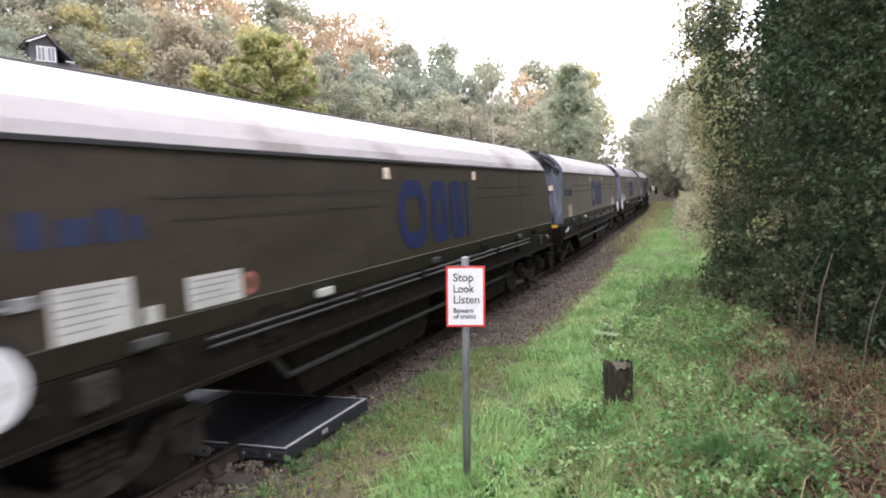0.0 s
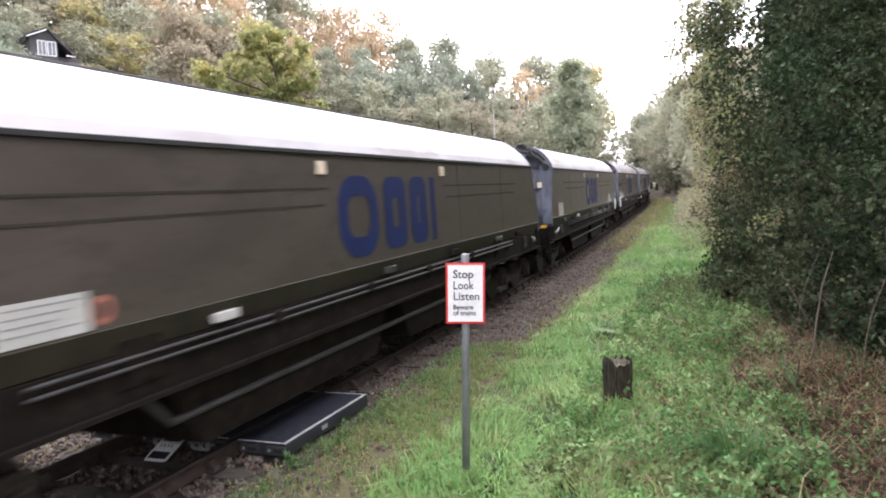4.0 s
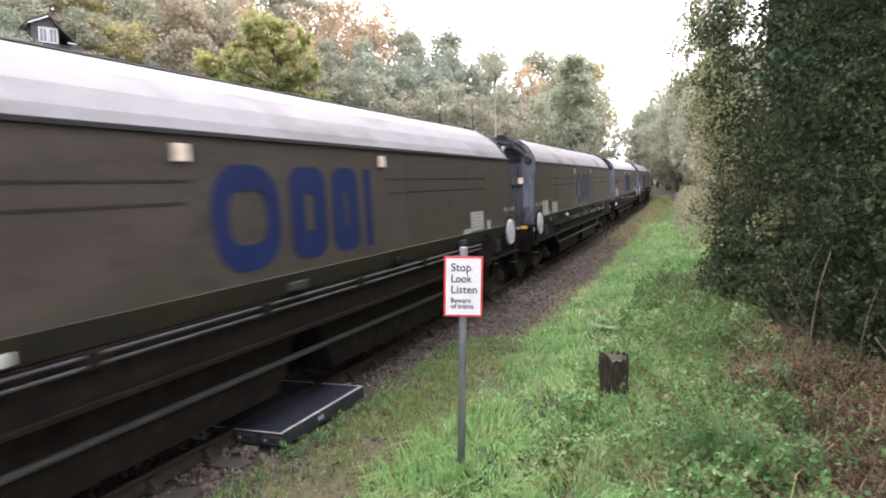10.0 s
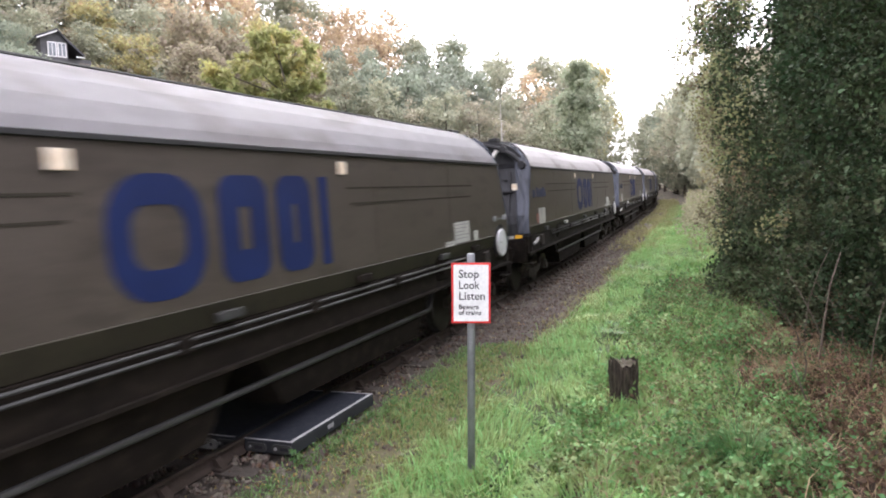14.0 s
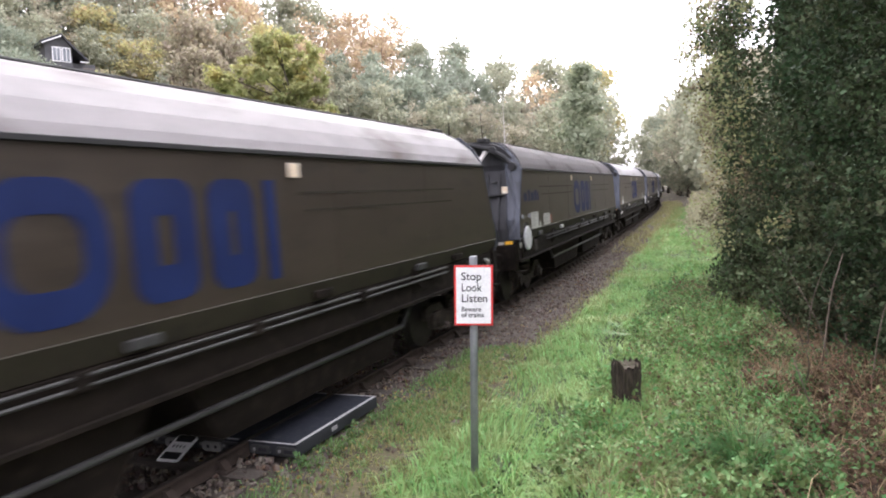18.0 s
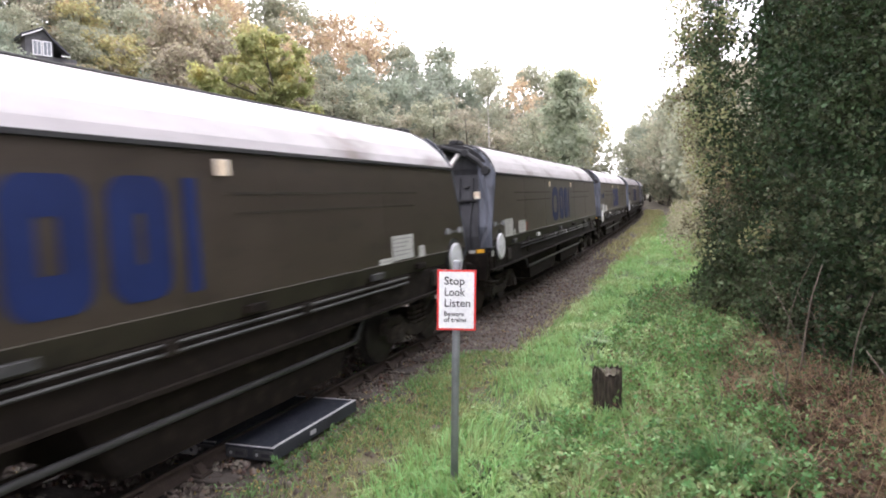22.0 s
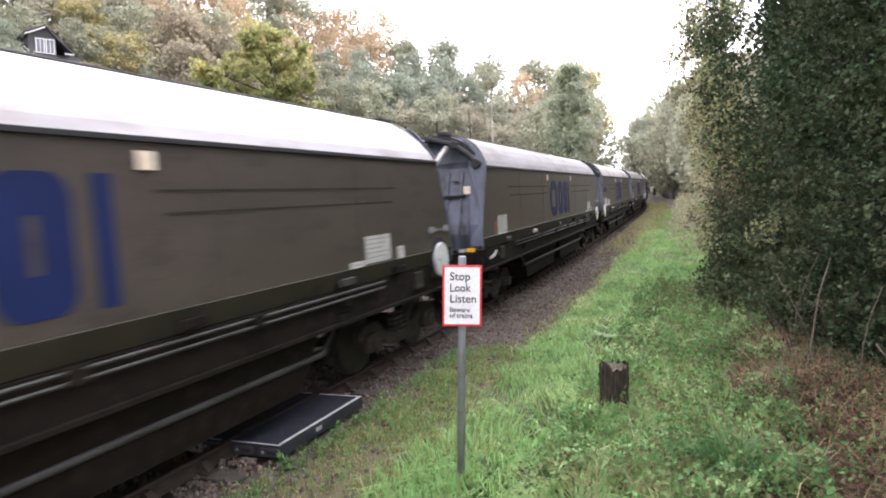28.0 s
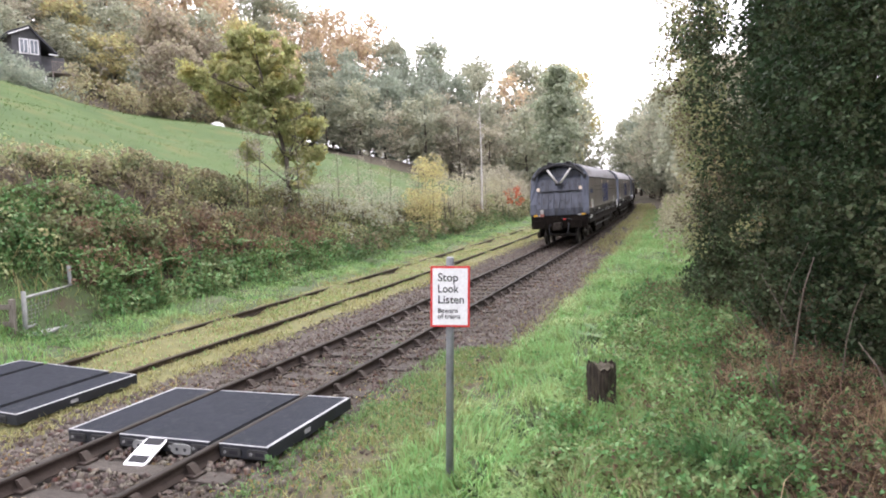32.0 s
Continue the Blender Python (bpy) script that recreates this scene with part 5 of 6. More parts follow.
def bush(name, label, spots_, leaf, size, per, seed, flat=0.8, cat="bush", kind="stuff", stems=None, up=0.75, heart=0.0):
    """A thicket: (u, s, z above ground, radius) clumps of leaves, with woody stems inside."""
    rng = np.random.default_rng(seed)
    root = new(name)
    tagged(root, label, cat, kind=kind)
    cs = []
    for u, s, z, r in spots_:
        p = ground_at(np.array(float(u)), np.array(float(s)))
        cs.append(p + np.array([0, 0, z]))
    rs = [q[3] for q in spots_]
    if heart:
        me = foliage_mesh("foliage", cs, rs, per, size, rng, flat, heart, up)
    else:
        P, O = clump_points(cs, rs, per, rng, flat)
        V, F = leaves(P, size, rng, up=up)
        me = arr_mesh("foliage", V, F, 4)
    tagged(shared("foliage", me, M[leaf], root), kind="stuff")
    if stems:
        bm = bmesh.new()
        for c, q in zip(cs[::stems], spots_[::stems]):
            g = ground_at(np.array(float(q[0])), np.array(float(q[1])))
            j = rng.normal(size=3) * 0.25
            tube(bm, [g + np.array([j[0], j[1], -0.1]), (g + c) / 2 + j * 0.5, c + j * 0.3], [0.035, 0.025, 0.008], 5)
        tagged(part("stems", bm, M["bark"], root), kind="stuff")
    return root


def build_bank():
    rng = random.Random(31)
    low, brown, green = [], [], []
    for k in range(620):
        s = -2 + 80 * rng.random() ** 1.25
        f = rng.random()
        u = -7.4 - 4.2 * f
        r = rng.uniform(0.35, 0.75)
        z = rng.uniform(0.1, 0.55) * (1.0 if s < 20 else 0.75) * (1 - 0.75 * f)
        r *= 1 - 0.25 * f
        if (7.8 < s < 11.0 and u > -8.6) or (11 < s < 22 and u > -8.3):
            continue
        (brown if rng.random() < 0.25 + 0.35 * f else low).append((u, s, z, r))
    for k in range(230):
        green.append((rng.uniform(-8.4, -7.0), rng.uniform(4, 60), rng.uniform(0.05, 0.25), rng.uniform(0.25, 0.5)))
    bush("bramble_thicket", "dense bramble thicket on the cutting bank", low, "bramble", 0.13, 760, 32, cat="brambles", stems=6)
    bush("browning_bramble_thicket", "browning bramble and bracken on the bank", brown, "bramble_brown", 0.13, 700, 33, cat="brambles", stems=5)
    green += [(rng.uniform(-9.8, -8.6), rng.uniform(6.5, 14.5), rng.uniform(0.05, 0.35), rng.uniform(0.25, 0.5)) for _ in range(60)]
    green += [(rng.uniform(-8.3, -7.0), rng.uniform(11.3, 24), rng.uniform(0.05, 0.3), rng.uniform(0.2, 0.42)) for _ in range(190)]
    green += [(rng.uniform(-10.2, -8.3), rng.uniform(9, 13.5), rng.uniform(0.0, 0.4), rng.uniform(0.3, 0.5)) for _ in range(70)]
    green = [q for q in green if not (7.8 < q[1] < 11.0 and q[0] > -8.3)]
    bracken = [(rng.uniform(-9.0, -7.8), rng.uniform(11.3, 23), rng.uniform(0.1, 0.4), rng.uniform(0.25, 0.5)) for _ in range(90)]
    bush("dead_bracken_bank", "red-brown dead bracken and leaf litter on the bank", bracken, "dead", 0.1, 800, 50, cat="bracken")
    yellow = [(-8.4 + rng.uniform(-0.9, 0.9), 35 + rng.uniform(-2.4, 2.4), 0.5 + rng.random() * 3.2, rng.uniform(0.35, 0.65)) for _ in range(44)]
    bush("nettle_patch", "green nettles and ferns along the bank foot", green, "weed", 0.1, 800, 34, cat="weeds")
    bush("hazel_bush", "yellowing hazel bush on the bank", yellow, "yellow", 0.12, 420, 35, stems=3)
    light = [(-7.8 - 3.6 * rng.random(), -2 + 70 * rng.random() ** 1.3, rng.uniform(0.15, 0.7), rng.uniform(0.2, 0.5)) for _ in range(170)]
    bush("fern_patch", "pale ferns and young growth on the bank", light, "hedge_pale", 0.11, 520, 39, cat="ferns")
    scrub = [(-9.4 + rng.uniform(-1.6, 1.4), rng.uniform(22, 34), rng.uniform(0.2, 1.7), rng.uniform(0.3, 0.6)) for _ in range(60)]
    bush("willow_scrub", "grey-green willow scrub on the bank", scrub, "wood_green", 0.11, 420, 47, stems=3)
    scrub2 = [(-9.0 + rng.uniform(-1.6, 1.6), rng.uniform(37, 62), rng.uniform(0.2, 2.6), rng.uniform(0.4, 0.8)) for _ in range(90)]
    bush("brown_scrub", "brown leafless scrub along the line", scrub2, "scrub_pale", 0.14, 220, 48, stems=2)
    top = [(-11.6 + rng.uniform(-0.6, 0.6), rng.uniform(-4, 20), rng.uniform(0.0, 0.2), rng.uniform(0.25, 0.45)) for _ in range(70)]
    bush("hedge_top", "ragged brown-green hedge along the bank top", top, "bramble_brown", 0.14, 420, 36, stems=4)
    under = [(-12.5 + rng.uniform(-2.5, 2.5), rng.uniform(62, 110), rng.uniform(0.3, 2.5), rng.uniform(0.6, 1.2)) for _ in range(120)]
    bush("woodland_edge", "scrubby woodland edge beside the line", under, "wood_brown", 0.22, 130, 37, stems=4)
    fieldedge = [(-47 + rng.uniform(-1.5, 2), rng.uniform(20, 80), rng.uniform(0.4, 2.8), rng.uniform(1.0, 1.8)) for _ in range(90)]
    garden = [(rng.uniform(-53, -47), rng.uniform(36, 47), rng.uniform(0.2, 2.6), rng.uniform(0.8, 1.3)) for _ in range(40)]
    for _ in range(60):
        az, d = rng.uniform(50.2, 62), rng.uniform(69, 73)
        u, s = bearing_spot(az, d)
        r = rng.uniform(0.6, 1.1)
        top = 2.8 + d * float(np.interp(az, [50.5, 51.5, 54, 60], [0.135, 0.152, 0.158, 0.158])) - float(height(u, s))
        garden.append((u, s, max(0.2, top - r * 0.8 - rng.random() ** 2 * 3.0), r))
    screen = []
    for _ in range(130):
        az, d = rng.uniform(52.7, 57.5), rng.uniform(72.5, 75)
        u, s = bearing_spot(az, d)
        low, high = 0.115, float(np.interp(az, [52.7, 53.4, 54.0, 54.6, 55.4, 57.5], [0.15, 0.158, 0.172, 0.192, 0.212, 0.225]))
        screen.append((u, s, max(0.3, 2.8 + d * rng.uniform(low, high) - 0.6 - float(height(u, s))), rng.uniform(0.55, 0.95)))
    bush("garden_evergreen", "tall grey-green evergreen beside the hillside house", screen, "wood_dark", 0.22, 130, 57, cat="shrub")
    bush("garden_shrubs", "mixed shrubs below the hillside house", garden, "wood_dark", 0.26, 60, 49)
    fieldedge = [q for q in fieldedge if abs(math.atan2(q[0] - 5.6, q[1]) - math.atan2(-61.5, 48)) > 0.06]
    bush("field_hedge", "dark hedge along the top of the pasture", fieldedge, "bramble_brown", 0.34, 60, 38, stems=4)


def build_right_hedge():
    rng = random.Random(41)
    near, dark, pale, mid, low = [], [], [], [], []
    def face(s, z):
        f = 5.65 + 0.42 * max(0.0, 14.8 - s) + 0.05 * max(0.0, s - 17)
        over = 0.5 * min(1.0, max(0.0, (z - 3.0) / 1.8)) * min(1.0, max(0.0, (s - 11) / 4))
        return f - over + 0.1 * math.sin(s * 1.9 + z) + 0.18 * math.sin(s * 0.8 - z * 1.4)

    for k in range(1050):
        s = 8.0 + 18 * rng.random() ** 1.2
        z = rng.uniform(0.3, min(11.5, 3.4 + 0.37 * s))
        r = rng.uniform(0.16, 0.42)
        if s > 15.5 and z > 5.5 and rng.random() < 0.35:
            continue
        # the near end takes darker leaves, its shade put into the colour
        (dark if s + rng.uniform(-1.5, 1.5) < 9.6 else near).append((face(s, z) + r * 0.6 + abs(rng.gauss(0, 0.42)), s, z, r))
    for k in range(150):
        s = rng.uniform(13, 27)
        z = rng.uniform(1.2, 8.0)
        pale.append((face(s, z) + rng.uniform(-0.25, 0.3), s, z, rng.uniform(0.18, 0.4)))
    for k in range(150):
        s = rng.uniform(26, 75)
        mid.append((4.6 + abs(rng.gauss(0, 1.1)), s, rng.uniform(0.1, 1.6), rng.uniform(0.35, 0.7)))
    for k in range(130):
        s = rng.uniform(32, 85)
        low.append((5.6 + abs(rng.gauss(0, 1.2)), s, rng.uniform(0.8, 6.5), rng.uniform(0.5, 0.9)))
    for k in range(150):
        s = 8.5 + 18 * rng.random() ** 1.2
        near.append((face(s, 0) + rng.uniform(0.1, 0.9), s, rng.uniform(0.1, 1.6), rng.uniform(0.3, 0.5)))
    bush("hawthorn_hedge", "tall dense dark green hedge beside the path", near, "hedge", 0.085, 900, 42, cat="hedge", up=0.7)
    bush("holly_hedge", "near hedge growth with shade put into its leaf colour", dark, "hedge_dark", 0.07, 1150, 56, cat="hedge", up=0.6)
    bush("hazel_hedge", "lighter hazel and hawthorn sprays in the hedge", pale, "hedge_pale", 0.085, 620, 43, cat="hedge")
    bush("lineside_scrub", "straw-brown scrub and dead stems beside the line", mid, "scrub_pale", 0.12, 260, 44, cat="scrub")
    bush("far_hedge", "brown-green lineside hedge along the fence", low, "scrub_pale", 0.18, 190, 46, cat="hedge")
    spray = [(face(q, z) - rng.uniform(-0.2, 0.3), q, z, rng.uniform(0.2, 0.42)) for q, z in ((rng.uniform(13.5, 24), rng.uniform(1.6, 9.6)) for _ in range(170))]
    bush("hedge_sprays", "thin brown-leaved sprays at the hedge edge", spray, "hedge_brown", 0.075, 420, 52, cat="hedge")
    # backing that closes gaps; its dark leaf colour stands in for shade
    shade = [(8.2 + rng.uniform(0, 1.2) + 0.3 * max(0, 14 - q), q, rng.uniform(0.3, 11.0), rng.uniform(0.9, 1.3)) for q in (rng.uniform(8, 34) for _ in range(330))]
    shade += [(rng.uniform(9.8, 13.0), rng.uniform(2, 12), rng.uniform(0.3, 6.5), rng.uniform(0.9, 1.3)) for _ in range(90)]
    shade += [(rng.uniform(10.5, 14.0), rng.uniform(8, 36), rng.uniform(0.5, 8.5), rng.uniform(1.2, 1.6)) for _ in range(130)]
    # unseen hedge beside the viewer, leaning over the path, added to cast shade
    over = []
    for _ in range(330):
        q = rng.uniform(-9, 14)
        high = rng.random() < 0.5
        z = rng.uniform(7.0, 12.0) if high else rng.uniform(0.4, 7.5)
        lo_u = 7.6 + 0.2 * max(0, 9 - q) if high else 9.6
        over.append((rng.uniform(lo_u, 12.6), q, z + 0.12 * max(0, q - 8), rng.uniform(0.5, 0.95)))
    bush("overhanging_hedge", "unseen hedge crown over the path, added to cast shade", over, "hedge_dark", 0.085, 520, 53, cat="hedge")
    bush("hedge_heart", "inner hedge growth with shade put into its leaf colour", shade, "hedge_dark", 0.2, 150, 45, cat="hedge", heart=0.3)


def build_verges():
    rng = np.random.default_rng(51)

    def lump(s, u):
        """Tussocks and hollows about a hand's width to a stride across."""
        a = np.sin(s * 8.3 + 2.2 * np.sin(u * 5.1)) * np.sin(u * 9.7 + 2.0 * np.sin(s * 3.9))
        b = np.sin(s * 3.1 + 1.7 * np.sin(u * 2.3)) * np.sin(u * 3.7 + 1.5 * np.sin(s * 1.7))
        return 0.5 + 0.28 * a + 0.22 * b

    def patch(name, label, n, s0, s1, u0, u1, length, width, leaf, bias=1.6, cat="grass", lean=0.4, comb=0.0):
        s = s0 + (s1 - s0) * rng.uniform(0, 1, n) ** bias
        u = rng.uniform(u0, u1, n) + rng.normal(size=n) * 0.12
        keep = (np.sin(s * 1.3 + u * 2.1) + np.sin(s * 0.47 - u * 1.7) + rng.normal(size=n) * 1.0) > -0.8
        keep &= lump(s, u) + rng.uniform(-0.3, 0.3, n) > 0.36
        p = ground_at(u[keep], s[keep])
        V, F = blades(p, length * (0.45 + 1.1 * lump(s[keep], u[keep])), width, rng, lean, comb)
        ob = shared(name, arr_mesh(name, V, F, 3), M[leaf], None)
        tagged(ob, label, cat, kind="stuff")

    patch("verge_grass", "lush green grass on the lineside verge", 105000, 3.2, 42, 2.8, 5.8, 0.23, 0.015, "blade", 2.0, lean=0.85, comb=0.6)
    patch("far_verge_grass", "green grass strip below the bank", 24000, 3, 60, -7.3, -5.3, 0.2, 0.018, "blade", 1.4, lean=0.8, comb=0.7)
    patch("edge_grass", "short straw and green grass beside the crossing", 17000, 2.5, 11, 1.8, 3.3, 0.1, 0.011, "blade_dry", 1.0, lean=0.9)
    patch("edge_green", "thin green grass beside the crossing", 20000, 2.5, 11, 1.5, 3.4, 0.12, 0.012, "blade", 1.0, lean=0.9)
    patch("gate_grass", "rough grass round the gate", 12000, 7.5, 13, -9.4, -7.1, 0.13, 0.018, "blade", 1.0, lean=0.6)
    patch("bank_grass", "tall dry grass among the brambles", 9000, 0, 60, -11.5, -7.2, 0.6, 0.025, "blade_dry", 1.3, lean=0.7)
    patch("dead_stems", "dead brown grass and stems under the hedge", 8500, 4.0, 20, 6.1, 8.4, 0.42, 0.009, "straw_stem", 1.2, lean=1.3)
    patch("weed_stems", "dead straw stems lying among the weeds", 6000, 4.2, 16, 4.5, 7.6, 0.32, 0.008, "straw_stem", 1.2, lean=1.8)
    patch("verge_grass_far", "green grass strip beside the far track", 9000, 30, 75, 2.8, 4.6, 0.2, 0.03, "blade", 1.0)
    patch("straw_grass", "straw-coloured grass at the ballast edge", 10000, 4, 70, 2.4, 3.2, 0.12, 0.012, "blade_dry", 1.6)
    patch("far_straw_grass", "straw-coloured grass along the far ballast edge", 11000, 28, 95, 1.5, 3.6, 0.28, 0.03, "blade_dry", 1.0, lean=0.7)
    patch("siding_grass", "yellowing short grass over the siding", 70000, 3, 60, -5.6, -2.2, 0.09, 0.02, "blade_dry", 1.5, lean=0.9)
    patch("siding_green_grass", "green grass growing through the siding", 30000, 3, 60, -7.4, -3.0, 0.1, 0.018, "blade", 1.5, lean=0.8)
    patch("pasture_tufts", "pasture grass tufts on the slope", 30000, 2, 75, -46, -11.5, 0.16, 0.035, "turf_blade", 1.2, lean=1.0, comb=0.8)

    def leafy(name, label, n, s0, s1, u0, u1, h, size, leaf, cat="weeds", bias=1.3, even=False):
        s = s0 + (s1 - s0) * rng.uniform(0, 1, n) ** bias
        u = rng.uniform(u0, u1, n)
        keep = (np.sin(s * 2.3 + u * 1.3) + np.sin(s * 0.9 - u * 2.7) + rng.normal(size=n) * 0.8) > -0.4
        keep &= lump(s + 3, u + 1) + rng.uniform(-0.25, 0.25, n) > 0.4
        if even:
            keep[:] = True
        keep &= (s - 7.7) ** 2 + (u - 4.6) ** 2 > 0.2
        p = ground_at(u[keep], s[keep])
        p[:, 2] += h * rng.uniform(0, 1, len(p)) ** 0.55 * np.clip(2.6 * lump(s[keep] + 3, u[keep] + 1) - 0.75, 0.04, 1.8)
        V, F = leaves(p, size, rng, droop=0.1, stretch=1.8, up=0.25)
        tagged(shared(name, arr_mesh(name, V, F, 4), M[leaf], None), label, cat, kind="stuff")

    leafy("path_weeds", "low nettles and bramble leaves by the stump", 94000, 3.4, 19, 4.1, 6.6, 0.36, 0.062, "weed")
    leafy("hedge_foot_weeds", "sparse bramble leaves among the dead stems", 26000, 2.6, 15, 5.6, 9.0, 0.26, 0.056, "weed")
    leafy("verge_herbs", "broad-leaved herbs among the verge grass", 16000, 3.5, 26, 2.9, 5.2, 0.14, 0.06, "weed")
    leafy("dead_bracken", "dead brown bracken under the hedge", 36000, 3.0, 20, 5.9, 8.8, 0.25, 0.055, "dead")
    leafy("hedge_foot_litter", "dead leaves and bracken at the hedge foot", 22000, 3.6, 10, 5.9, 9.0, 0.12, 0.07, "dead", bias=1.0, even=True)
    leafy("hedge_foot_bramble", "bramble leaves over the dead litter", 4500, 3.4, 9, 5.7, 9.0, 0.3, 0.06, "weed", bias=1.0, even=True)
    leafy("verge_litter", "brown dead leaves among the weeds", 12000, 3.6, 16, 4.3, 7.0, 0.3, 0.06, "dead", bias=1.2)
    leafy("bracken_patch", "dead brown bracken at the hedge foot", 3500, 15.5, 19, 4.5, 5.6, 0.3, 0.06, "dead", bias=1.0)
    # low leaves in the dark hedge colour, put in as shade between tussocks
    leafy("shade_weeds", "low dark leaves standing in for shade in the verge hollows", 16000, 3.4, 18, 3.6, 6.6, 0.12, 0.06, "hedge")
    leafy("bank_foot_herbs", "leafy herbs along the far grass strip", 20000, 9, 42, -7.4, -5.8, 0.16, 0.06, "weed")
    leafy("gate_nettles", "nettles behind the gate", 12000, 9.3, 13.5, -9.8, -7.9, 0.26, 0.07, "weed", bias=1.0)
    leafy("fallen_leaves", "scattered fallen yellow leaves", 2600, 2.8, 25, 1.5, 6.5, 0.02, 0.05, "litter", "leaves")
    leafy("track_litter", "brown leaf litter on the ballast", 5200, 2.5, 10, -2.4, 3.0, 0.03, 0.045, "litter", "leaves", bias=1.0)
    leafy("track_weeds", "small green weeds between the sleepers", 500, 9, 14, -0.5, 0.5, 0.08, 0.04, "weed")
    leafy("panel_edge_grass", "green grass tufts against the crossing panel", 900, 5.4, 7.4, 1.5, 1.75, 0.16, 0.05, "weed")


def build_tuft():
    """One arching clump of sedge-like grass."""
    rng = np.random.default_rng(55)
    n = 620
    a, r = rng.uniform(0, 2 * np.pi, n), 0.13 * rng.uniform(0, 1, n) ** 0.5
    x, y = 5.82 + r * np.cos(a), 6.25 + r * np.sin(a)
    L = rng.uniform(0.42, 0.72, n)
    out = rng.uniform(0.3, 0.95, n) * L
    b = a + rng.normal(size=n) * 0.5
    way = np.stack([np.cos(b), np.sin(b), np.zeros(n)], 1)
    side = np.stack([-np.sin(b), np.cos(b), np.zeros(n)], 1) * 0.008
    foot = np.stack([x, y, np.full(n, float(height(5.72, 6.3)) - 0.02)], 1)
    rows = []
    for f in (0.0, 0.35, 0.7, 1.0):
        c = foot + way * (out * f ** 1.6)[:, None] + np.array([0, 0, 1.0]) * (L * (f - 0.42 * f ** 3 * out / L * 1.6))[:, None]
        rows += [c - side * (1.05 - f), c + side * (1.05 - f)]
    V = np.stack(rows, 1)
    quad = np.array([(0, 1, 3, 2), (2, 3, 5, 4), (4, 5, 7, 6)])
    F = (quad[None] + (np.arange(n) * 8)[:, None, None]).reshape(-1, 4)
    tagged(shared("grass_tuft", arr_mesh("grass_tuft", V.reshape(-1, 3), F, 4), M["tuft"], None), "arching green grass tuft in the weeds", "grass tuft")


def fern_mesh(seed):
    """A fern: arching fronds with tapering leaflets on both sides."""
    rng = np.random.default_rng(seed)
    V, F = [], []
    for k in range(9):
        a = k * 0.7 + rng.uniform(-0.2, 0.2)
        L, lift = rng.uniform(0.5, 0.8), rng.uniform(0.5, 1.0)
        d, e = np.array([math.cos(a), math.sin(a), 0]), np.array([-math.sin(a), math.cos(a), 0])
        for f in np.linspace(0.12, 1, 15):
            c = d * L * f + np.array([0, 0, L * lift * (f - 0.62 * f * f)])
            w = 0.17 * L * math.sin(math.pi * min(1, 0.12 + 0.88 * f)) ** 0.7 + 0.012
            for sgn in (-1, 1):
                tip = c + e * sgn * w + d * 0.03 - np.array([0, 0, 0.25 * w])
                i = len(V)
                V += [c - d * 0.016, c + d * 0.016, tip + d * 0.008, tip - d * 0.006]
                F.append((i, i + 1, i + 2, i + 3))
    return arr_mesh("fern", np.array(V), np.array(F), 4)


def build_ferns():
    rng = random.Random(88)
    meshes = [fern_mesh(90 + k) for k in range(3)]
    for k, (u, s, size) in enumerate(((4.15, 12.2, 1.0), (-7.9, 12.6, 1.2), (-8.1, 14.0, 1.3), (-7.7, 15.6, 1.1), (-8.3, 17.2, 1.3), (-7.8, 19.3, 1.2), (-8.4, 11.5, 1.2), (-8.0, 22.0, 1.3), (6.5, 9.6, 0.8))):
        ob = shared("fern", meshes[k % 3], M["weed"], None)
        g = ground_at(np.array(u), np.array(s))
        ob.matrix_basis = pose(*g, 0, 0, rng.uniform(0, 360)) @ Matrix.Scale(size, 4)
        tagged(ob, "arching green fern among the weeds", "fern", group="ferns")


def build_hedge_stems():
    """Bare arching stems and suckers under the hedge."""
    rng = random.Random(81)
    for k in range(14):
        s = rng.uniform(6.0, 13.0)
        u = rng.uniform(6.3, 7.6) + 0.42 * max(0, 9 - s) * 0.3
        g = ground_at(np.array(u), np.array(s))
        h, la, lb = rng.uniform(0.7, 1.9), rng.gauss(0, 0.3), rng.gauss(0, 0.35)
        pts = [g + np.array([la * f * f + 0.03 * math.sin(5 * f + k), lb * f + 0.04 * math.sin(7 * f), h * f - 0.05]) for f in (0, 0.25, 0.5, 0.75, 1)]
        r = rng.uniform(0.006, 0.014)
        root = part("hedge_stem", tube(bmesh.new(), pts, [r, r, r * 0.9, r * 0.7, r * 0.4], 6), M["twig"], None, smooth=True)
        tagged(root, "bare pale brown stem under the hedge", "stem", group="bare hedge stems")


